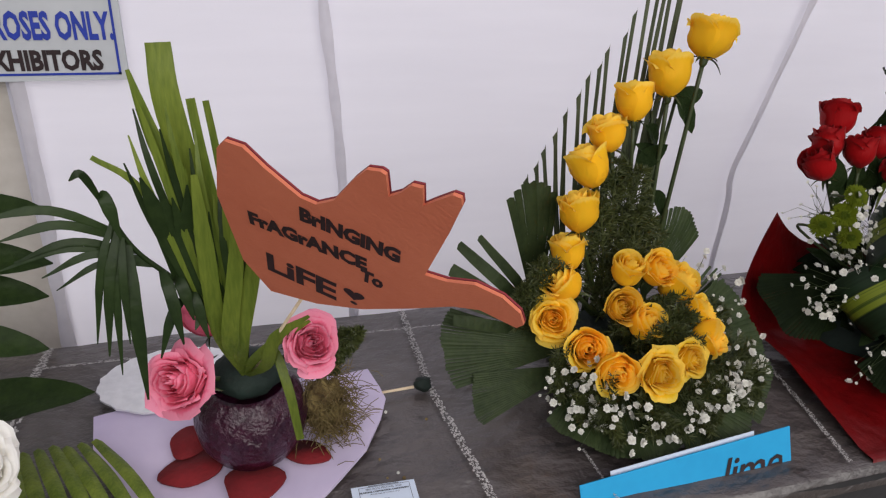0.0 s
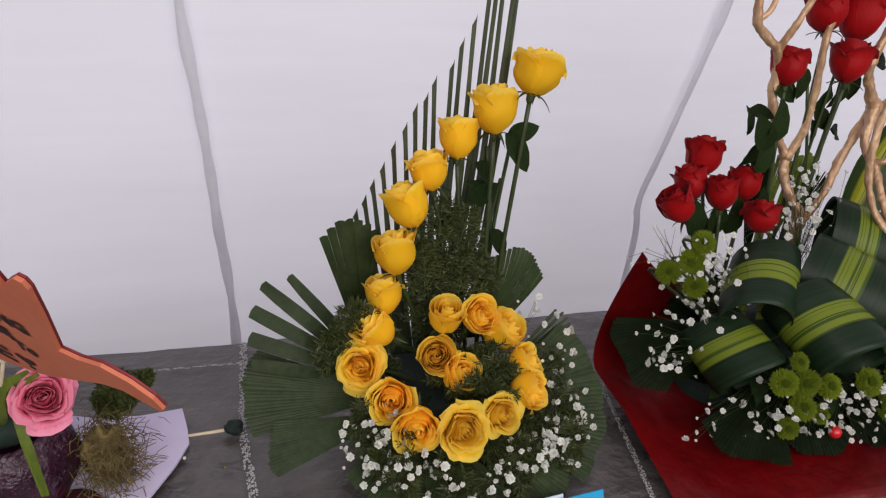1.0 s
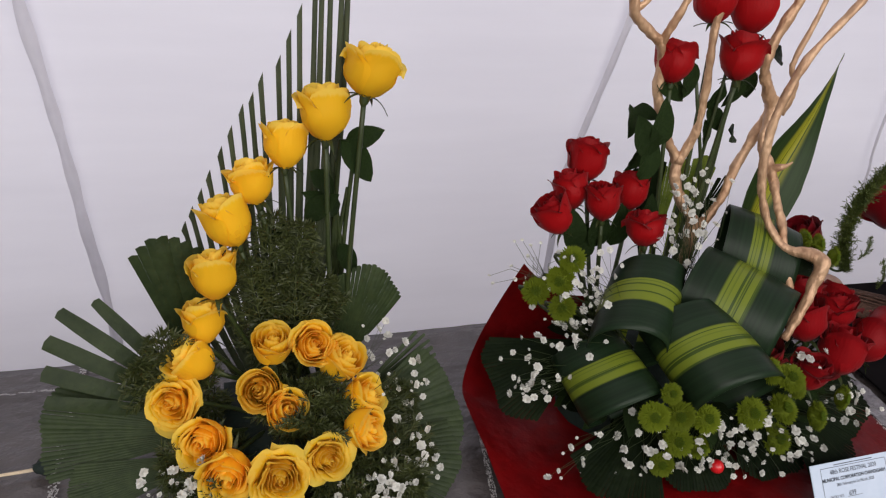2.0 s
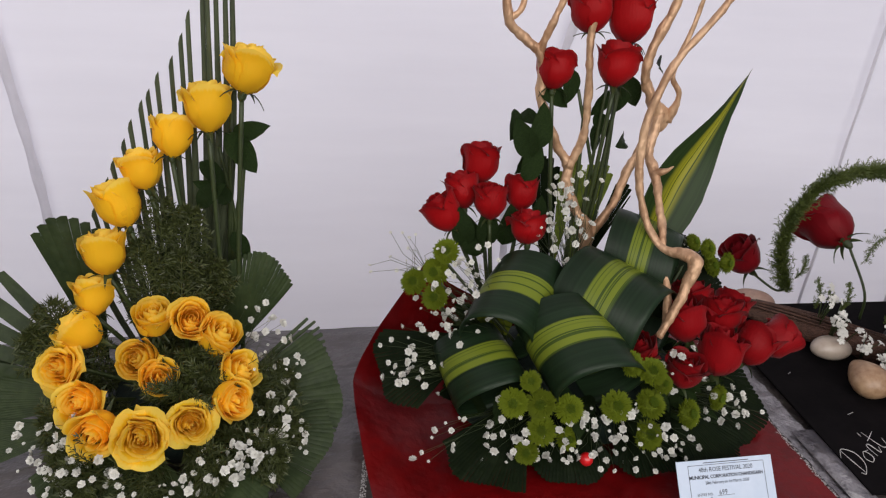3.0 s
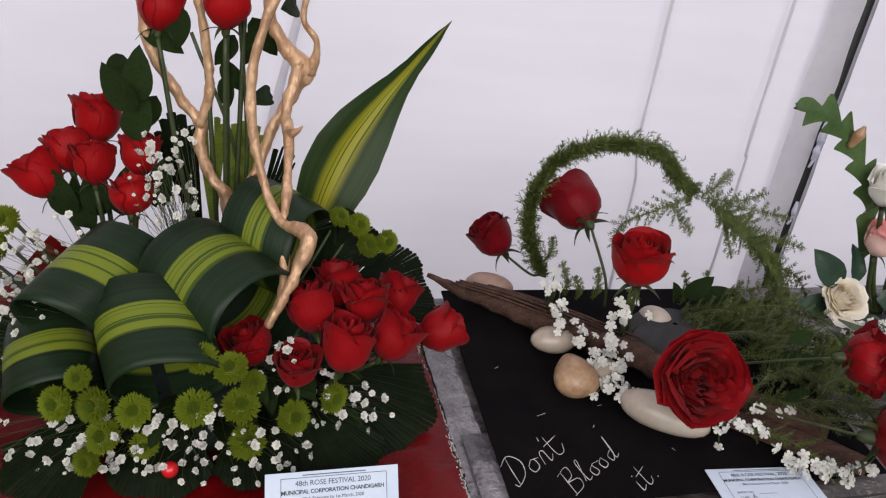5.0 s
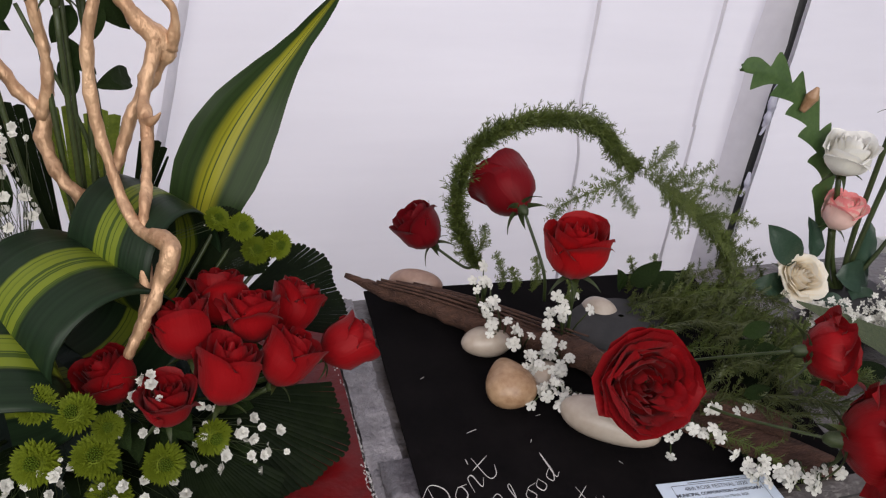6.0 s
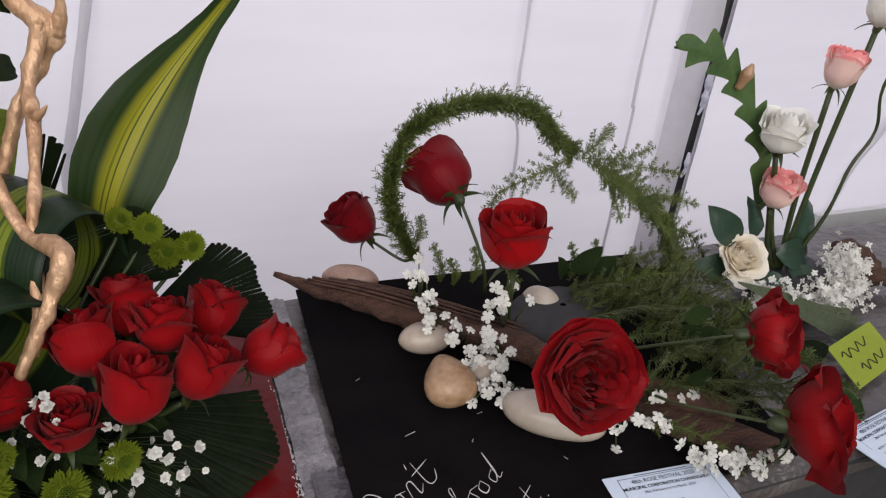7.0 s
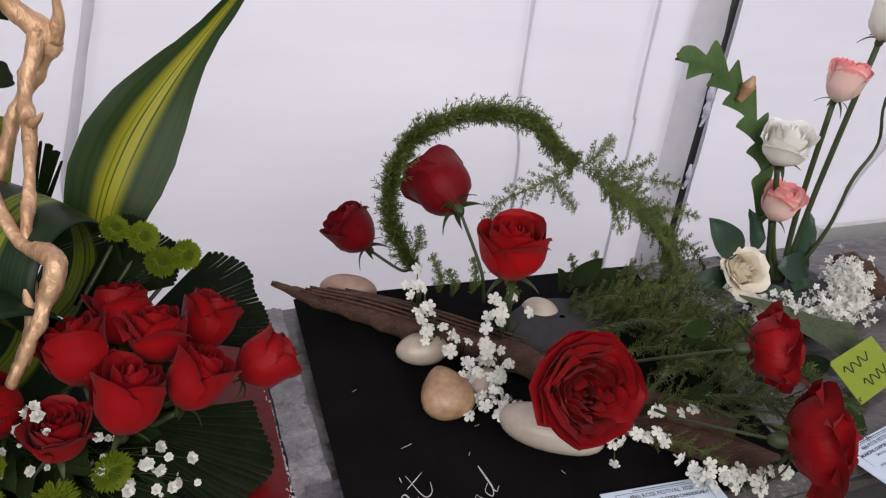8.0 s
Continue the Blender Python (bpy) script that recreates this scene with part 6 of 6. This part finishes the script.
def blade(points, widths, material, name="palm_blade", facing=(0, -1, 0.15)):
    bm = bmesh.new()
    line = smooth(points, 6)
    rows = []
    for i, q in enumerate(line):
        t = i / (len(line) - 1) * (len(widths) - 1)
        k = min(int(t), len(widths) - 2)
        w = 0.5 * (widths[k] + (widths[k + 1] - widths[k]) * (t - k))
        d = (line[min(i + 1, len(line) - 1)] - line[max(0, i - 1)]).normalized()
        s = d.cross(Vector(facing)).normalized()
        o = s.cross(d)
        rows.append([q - s * w, q - s * w * 0.5 + o * w * 0.16, q, q + s * w * 0.5 + o * w * 0.16, q + s * w])
    grid(bm, rows)
    part(name, bm, material, pink)


B = (-0.008, 0.815, 0.11)
blade([B, (-0.022, 0.80, 0.25), (-0.045, 0.795, 0.38), (-0.048, 0.80, 0.432)], [0.006, 0.018, 0.021, 0.018], FRESH)
blade([B, (-0.030, 0.795, 0.25), (-0.058, 0.79, 0.36), (-0.070, 0.79, 0.415)], [0.005, 0.012, 0.012, 0.003], FRESH)
blade([B, (-0.026, 0.79, 0.25), (-0.050, 0.785, 0.34), (-0.066, 0.785, 0.388)], [0.006, 0.012, 0.012, 0.004], FRESH)
blade([B, (-0.018, 0.80, 0.24), (-0.034, 0.80, 0.34), (-0.040, 0.80, 0.388)], [0.005, 0.008, 0.008, 0.006], FRESH)
blade([B, (-0.012, 0.80, 0.24), (-0.025, 0.80, 0.34), (-0.030, 0.80, 0.390)], [0.005, 0.007, 0.008, 0.007], FRESH)
blade([B, (-0.006, 0.80, 0.24), (-0.014, 0.80, 0.34), (-0.019, 0.80, 0.388)], [0.004, 0.006, 0.006, 0.005], FRESH)
blade([B, (-0.045, 0.79, 0.26), (-0.075, 0.79, 0.325), (-0.104, 0.79, 0.350)], [0.004, 0.006, 0.006, 0.004], FRESH)
blade([B, (-0.01, 0.78, 0.17), (0.005, 0.77, 0.25), (0.008, 0.765, 0.30)], [0.006, 0.014, 0.013, 0.005], FRESH)
blade([B, (-0.018, 0.775, 0.18), (-0.008, 0.765, 0.26), (-0.005, 0.76, 0.31)], [0.006, 0.015, 0.013, 0.004], FRESH)
blade([B, (-0.026, 0.78, 0.19), (-0.03, 0.77, 0.28), (-0.032, 0.77, 0.34)], [0.006, 0.015, 0.014, 0.005], FRESH)
blade([B, (0.01, 0.775, 0.15), (0.02, 0.76, 0.19), (0.048, 0.75, 0.215)], [0.005, 0.012, 0.012, 0.003], FRESH)
blade([B, (0.015, 0.79, 0.16), (0.028, 0.765, 0.13), (0.036, 0.755, 0.075)], [0.004, 0.008, 0.009, 0.007], FRESH)
blade([B, (0.0, 0.785, 0.15), (0.022, 0.77, 0.18), (0.05, 0.765, 0.20)], [0.004, 0.010, 0.010, 0.003], FRESH)
for i in range(20):
    t = i / 19
    tip = (-0.080 + 0.088 * t, 0.775 + 0.01 * (i % 3), 0.350 - 0.11 * t * t + 0.018 * (i % 4))
    blade([B, (-0.034 + 0.032 * t, 0.785, 0.20), (tip[0] * 0.8 - 0.004, 0.78, tip[2] - 0.05), tip], [0.003, 0.0065, 0.006, 0.0012], FRESH if i % 2 else DARKPALM)
# the dark arching frond with hanging leaflets
stalk = smooth([(-0.008, 0.815, 0.11), (-0.028, 0.80, 0.18), (-0.055, 0.79, 0.235), (-0.085, 0.785, 0.275), (-0.105, 0.78, 0.33)], 8)
bm = bmesh.new()
tube(bm, stalk, [0.003, 0.0018], 6)
part("stalk", bm, DARKPALM, pink)
LEAFLETS = [(26, (-0.178, 0.76, 0.318), 0.007), (25, (-0.170, 0.76, 0.300), 0.007), (23, (-0.166, 0.77, 0.277), 0.006), (22, (-0.180, 0.77, 0.270), 0.005), (21, (-0.150, 0.77, 0.262), 0.006), (20, (-0.142, 0.77, 0.25), 0.005), (27, (-0.112, 0.76, 0.19), 0.008), (26, (-0.095, 0.76, 0.20), 0.006),
            (27, (-0.105, 0.76, 0.17), 0.006), (25, (-0.088, 0.755, 0.145), 0.011), (28, (-0.12, 0.765, 0.20), 0.006), (30, (-0.118, 0.77, 0.34), 0.006), (31, (-0.09, 0.77, 0.29), 0.010), (14, (-0.075, 0.77, 0.175), 0.008), (12, (-0.05, 0.775, 0.32), 0.009), (13, (-0.038, 0.775, 0.33), 0.010), (11, (-0.06, 0.775, 0.33), 0.011),
            (16, (-0.07, 0.77, 0.34), 0.011), (9, (-0.045, 0.77, 0.20), 0.008), (17, (-0.045, 0.77, 0.21), 0.010), (19, (-0.055, 0.765, 0.19), 0.010), (15, (-0.035, 0.77, 0.19), 0.010)]
for i, (k, tip, w) in enumerate(LEAFLETS):
    a, b = stalk[k], Vector(tip)
    blade([a, a.lerp(b, 0.5) + Vector((0, -0.004, 0.016)), b], [w * 0.5, w, w, w * 0.15], DARKPALM, "palm_leaflet", (0.1, -1, 0.5))
bm = bmesh.new()
for i in range(1100):
    q = Vector((0.072, 0.835, 0.038)) + Vector((rnd.gauss(0, 0.014), rnd.gauss(0, 0.013), rnd.gauss(0, 0.020)))
    q.z = max(q.z, 0.008)
    d = Vector((rnd.uniform(-0.6, 1), rnd.uniform(-1, 0.6), rnd.uniform(-0.6, 1))).normalized() * rnd.uniform(0.010, 0.03)
    tube(bm, [q, q + d * 0.5 + Vector((0, 0, 0.003)), q + d], [0.0005, 0.0004], 3, ends=False)
tagged(part("dry_tendril", bm, MOSS, pink, "tangle of dry moss strands"), kind="stuff")
bm = bmesh.new()
bmesh.ops.create_icosphere(bm, subdivisions=4, radius=0.026)
for v in bm.verts:
    v.co = Vector((v.co.x * 0.85, v.co.y * 0.8, v.co.z * 1.15)) * (1 + 0.3 * noise.noise(v.co * 60) + 0.25 * noise.noise(v.co * 220)) + Vector((0.070, 0.84, 0.042))
part("moss_clump", bm, MOSS, pink, "brown dried moss clump")
bm = bmesh.new()
for i in range(8):
    a = Vector((0.06, 0.86, 0.08))
    b = a + Vector((rnd.uniform(0.02, 0.06), rnd.uniform(-0.01, 0.03), rnd.uniform(-0.01, 0.04)))
    plume(bm, smooth([a, a.lerp(b, 0.5), b], 6), 0.012, 1, rnd, 0.006)
part("dried_fern", bm, FERN_DARK, pink)
# the foam greeting
cutout = thing("foam_sign", (0.05, 0.66, 0.25), "coral foam gesture cutout with black hand lettering among palm blades", "sign")
SM = frame_of((0.0912, 0.6118, 0.3618), (0.765, -0.644, 0), (-0.2655, -0.3154, 0.911))
OUT = [(-0.144, -0.014), (-0.123, 0.034), (-0.114, 0.042), (-0.101, 0.040), (-0.09, 0.025), (-0.071, 0.005), (-0.06, 0.002), (-0.045, 0.010), (-0.025, 0.034), (-0.014, 0.045), (-0.005, 0.046), (-0.002, 0.044), (-0.004, 0.026), (0.004, 0.031), (0.013, 0.040), (0.020, 0.040), (0.018, 0.025),
       (0.027, 0.032), (0.038, 0.040), (0.043, 0.039), (0.043, 0.033), (0.030, 0.002), (0.009, -0.043), (0.024, -0.044), (0.044, -0.039), (0.062, -0.045), (0.073, -0.057), (0.075, -0.069), (0.070, -0.075), (0.045, -0.066), (0.025, -0.071), (-0.007, -0.088), (-0.053, -0.110),
       (-0.096, -0.122), (-0.139, -0.124), (-0.152, -0.089)]
bm = bmesh.new()
slab(bm, OUT[::-1], -0.0025, 0.0)
part("foam_front", flat(to_mesh(bm, "foam_front")), CORAL, cutout, m=SM)
bm = bmesh.new()
slab(bm, [(x + 0.0003, y + 0.0004) for x, y in OUT[::-1]], -0.0042, -0.0028)
part("foam_back", flat(to_mesh(bm, "foam_back")), CORAL_EDGE, cutout, "dark red foam backing", SM)
for words, a, b, size, bold, sp in (("BrINGING", (-0.078, -0.017), (-0.008, -0.036), 0.0195, 0.0011, 0.98), ("FrAGrANCE", (-0.125, -0.036), (-0.036, -0.055), 0.0190, 0.0011, 1.0), ("LiFE", (-0.131, -0.090), (-0.075, -0.106), 0.033, 0.0011, 0.95), ("To", (-0.044, -0.068), (-0.027, -0.073), 0.0190, 0.0010, 0.95)):
    d = Vector((b[0] - a[0], b[1] - a[1], 0))
    me = text_mesh(words, size, bold, 0.0, "LEFT", sp)
    wide = max(v.co.x for v in me.vertices) - min(v.co.x for v in me.vertices)
    k = d.length / wide
    m = SM @ Matrix.Translation((a[0], a[1], 0.0006)) @ Matrix.Rotation(math.atan2(d.y, d.x), 4, "Z") @ Matrix.Diagonal((k, 1, 1, 1))
    part("lettering", me, MARKER, cutout, "black marker lettering", m)
bm = bmesh.new()
heart = [(0.0085 * math.sin(t) ** 3, 0.0075 * (13 * math.cos(t) - 5 * math.cos(2 * t) - 2 * math.cos(3 * t) - math.cos(4 * t)) / 16) for t in (2 * math.pi * k / 36 for k in range(36))]
bm.faces.new([bm.verts.new((x, y, 0)) for x, y in heart])
bm.faces.new([bm.verts.new((0.003 * math.cos(t), 0.002 * math.sin(t) - 0.0115, 0)) for t in (2 * math.pi * k / 12 for k in range(12))])
part("drawn_heart", bm, MARKER, cutout, m=SM @ Matrix.Translation((-0.055, -0.092, 0.0006)) @ Matrix.Rotation(-0.25, 4, "Z"))
bm = bmesh.new()
q = SM @ Vector((-0.09, -0.11, -0.006))
tube(bm, [q + Vector((0, 0, 0.02)), Vector((0.01, 0.78, 0.16)), Vector((PX, PY, 0.10))], [0.0015, 0.0015], 6)
part("support_stick", bm, WOOD, cutout)

# ---- small things on the table ----
pick = thing("floral_pick", (0.17, 0.888, 0.003), "wooden pick with a crumpled dark green end lying on the table", "floral pick")
bm = bmesh.new()
tube(bm, [Vector((0.143, 0.887, 0.006)), Vector((0.165, 0.888, 0.006)), Vector((0.182, 0.889, 0.006))], [0.0016, 0.002], 7)
part("stick", bm, WOOD, pick)
bm = bmesh.new()
bmesh.ops.create_icosphere(bm, subdivisions=3, radius=0.011)
for v in bm.verts:
    v.co = Vector((v.co.x, v.co.y * 0.8, v.co.z * 0.75)) * (1 + 0.4 * noise.noise(v.co * 150)) + Vector((0.194, 0.889, 0.009))
part("green_end", bm, TEAL, pick)
entry_card((0.082, 0.748, 0.007), (0.060, -0.002, 0), (0.03, 0.9, 0), 0.064, 0.07, "white printed entry card lying beside the lavender foam sheet", "")
note = thing("note_card", (0.45, 0.668, 0.0), "bright blue card with dark handwriting standing at the table's edge", "card")
NM = frame_of((0.308, 0.664, -0.050), (0.235, 0.010, 0.016), (0.0, 0.35, 0.94))
bm = bmesh.new()
box(bm, (0, -0.03, -0.0012), (0.258, 0.073, 0))
part("card", flat(to_mesh(bm, "card")), BLUE, note, m=NM)
part("handwriting", text_mesh("lime", 0.050, 0.0004, 0.30, "LEFT", 0.95), MARKER, note, m=NM @ Matrix.Translation((0.163, 0.022, 0.0008)))
bm = bmesh.new()
box(bm, (0.038, 0.0, -0.006), (0.215, 0.076, -0.005))
part("paper", flat(to_mesh(bm, "paper")), PAPER, note, "white paper behind the blue card", NM)
rnd = random.Random(9)
for i in range(12):
    bm = bmesh.new()
    bmesh.ops.create_icosphere(bm, subdivisions=1, radius=rnd.uniform(0.0012, 0.0026))
    bm.transform(Matrix.Translation((rnd.uniform(0.10, 0.19), rnd.uniform(0.74, 0.90), 0.003)))
    solo("crumb", bm, WHITE if i % 4 == 0 else MOSS, "tiny crumb of plant litter on the grey table", "crumb", "crumbs on the table")

# ---- the notice on the fabric ----
sign = thing("notice_board", (-0.6, BACK - 0.03, 0.3), "grey-white notice board with blue border and bold capitals", "sign")
bm = bmesh.new()
box(bm, (-1.14, BACK - 0.028, 0.265), (-0.1345, BACK - 0.018, 0.67))
part("board", flat(to_mesh(bm, "board")), SIGN, sign)
NB = frame_of((0, BACK - 0.029, 0), (1, 0, 0), (0, 0, 1))
bm = bmesh.new()
bars(bm, [(-1.13, 0.273, 0.987, 0.0033), (-0.1465, 0.273, 0.0033, 0.386), (-1.13, 0.656, 0.987, 0.0033)])
part("border", bm, SIGNBLUE, sign, m=NB)
for words, right, z, size, m, bold, wide in (("ROSES ONLY.", -0.1455, 0.323, 0.050, SIGNBLUE, 0.0019, 0.147), ("EXHIBITORS", -0.165, 0.281, 0.037, MARKER, 0.0016, 0.151)):
    me = text_mesh(words, size, bold, 0, "RIGHT")
    k = wide / (max(v.co.x for v in me.vertices) - min(v.co.x for v in me.vertices))
    part("lettering", me, m, sign, "bold capitals", NB @ Matrix.Translation((right, z, 0.0006)) @ Matrix.Diagonal((k, 1, 1, 1)))

# ---- plants at the table's far end ----
side_plant = thing("leaf_arrangement", (-0.26, 0.84, 0.0), "dark glossy leaves and cut palm with a white bloom", "flower arrangement")
for i, (at, along, L, up) in enumerate((((-0.235, 0.82, 0.300), (1, -0.1, 0.10), 0.085, (0, -0.5, 0.9)), ((-0.245, 0.82, 0.262), (1, -0.1, -0.05), 0.095, (0, -0.6, 0.8)), ((-0.25, 0.82, 0.235), (1, -0.1, -0.1), 0.092, (0, -0.6, 0.8)), ((-0.25, 0.82, 0.19), (1, -0.15, -0.2), 0.085, (0, -0.7, 0.7)),
                                        ((-0.28, 0.83, 0.098), (1, -0.1, 0.20), 0.140, (0, -0.2, 0.98)))):
    part("leaf", leaf_mesh(L, L * (0.32 if i < 4 else 0.36), 0.2, 0.1, seed=i, wave=0.05), LEAF, side_plant, m=aim(at, along, up))
bm = bmesh.new()
tube(bm, smooth([(-0.26, 0.83, 0.0), (-0.25, 0.82, 0.15), (-0.235, 0.82, 0.32)]), [0.004, 0.003], 6)
part("stem", bm, STEM, side_plant)
for i in range(9):
    a = Vector((-0.262 + 0.013 * i, 0.845 + 0.002 * (i % 3), 0.028))
    b = a + Vector((0.030 + 0.006 * i, -0.13, -0.012))
    bm = bmesh.new()
    rows = []
    for k, q in enumerate(smooth([a, a.lerp(b, 0.5) + Vector((0, 0, 0.012)), b], 6)):
        w = 0.0065 * (0.5 + 0.6 * math.sin(math.pi * min(1, 0.15 + k / 14)))
        rows.append([q + Vector((-w, 0, -0.001)), q + Vector((0, 0, 0.003)), q + Vector((w, 0, -0.001))])
    grid(bm, rows)
    part("palm_blade", bm, FRESH, side_plant)
rose(side_plant, (-0.222, 0.74, 0.11), (0.3, -0.6, 0.6), 0.07, "full", WHITE_P, 1, (-0.25, 0.82, 0.02))
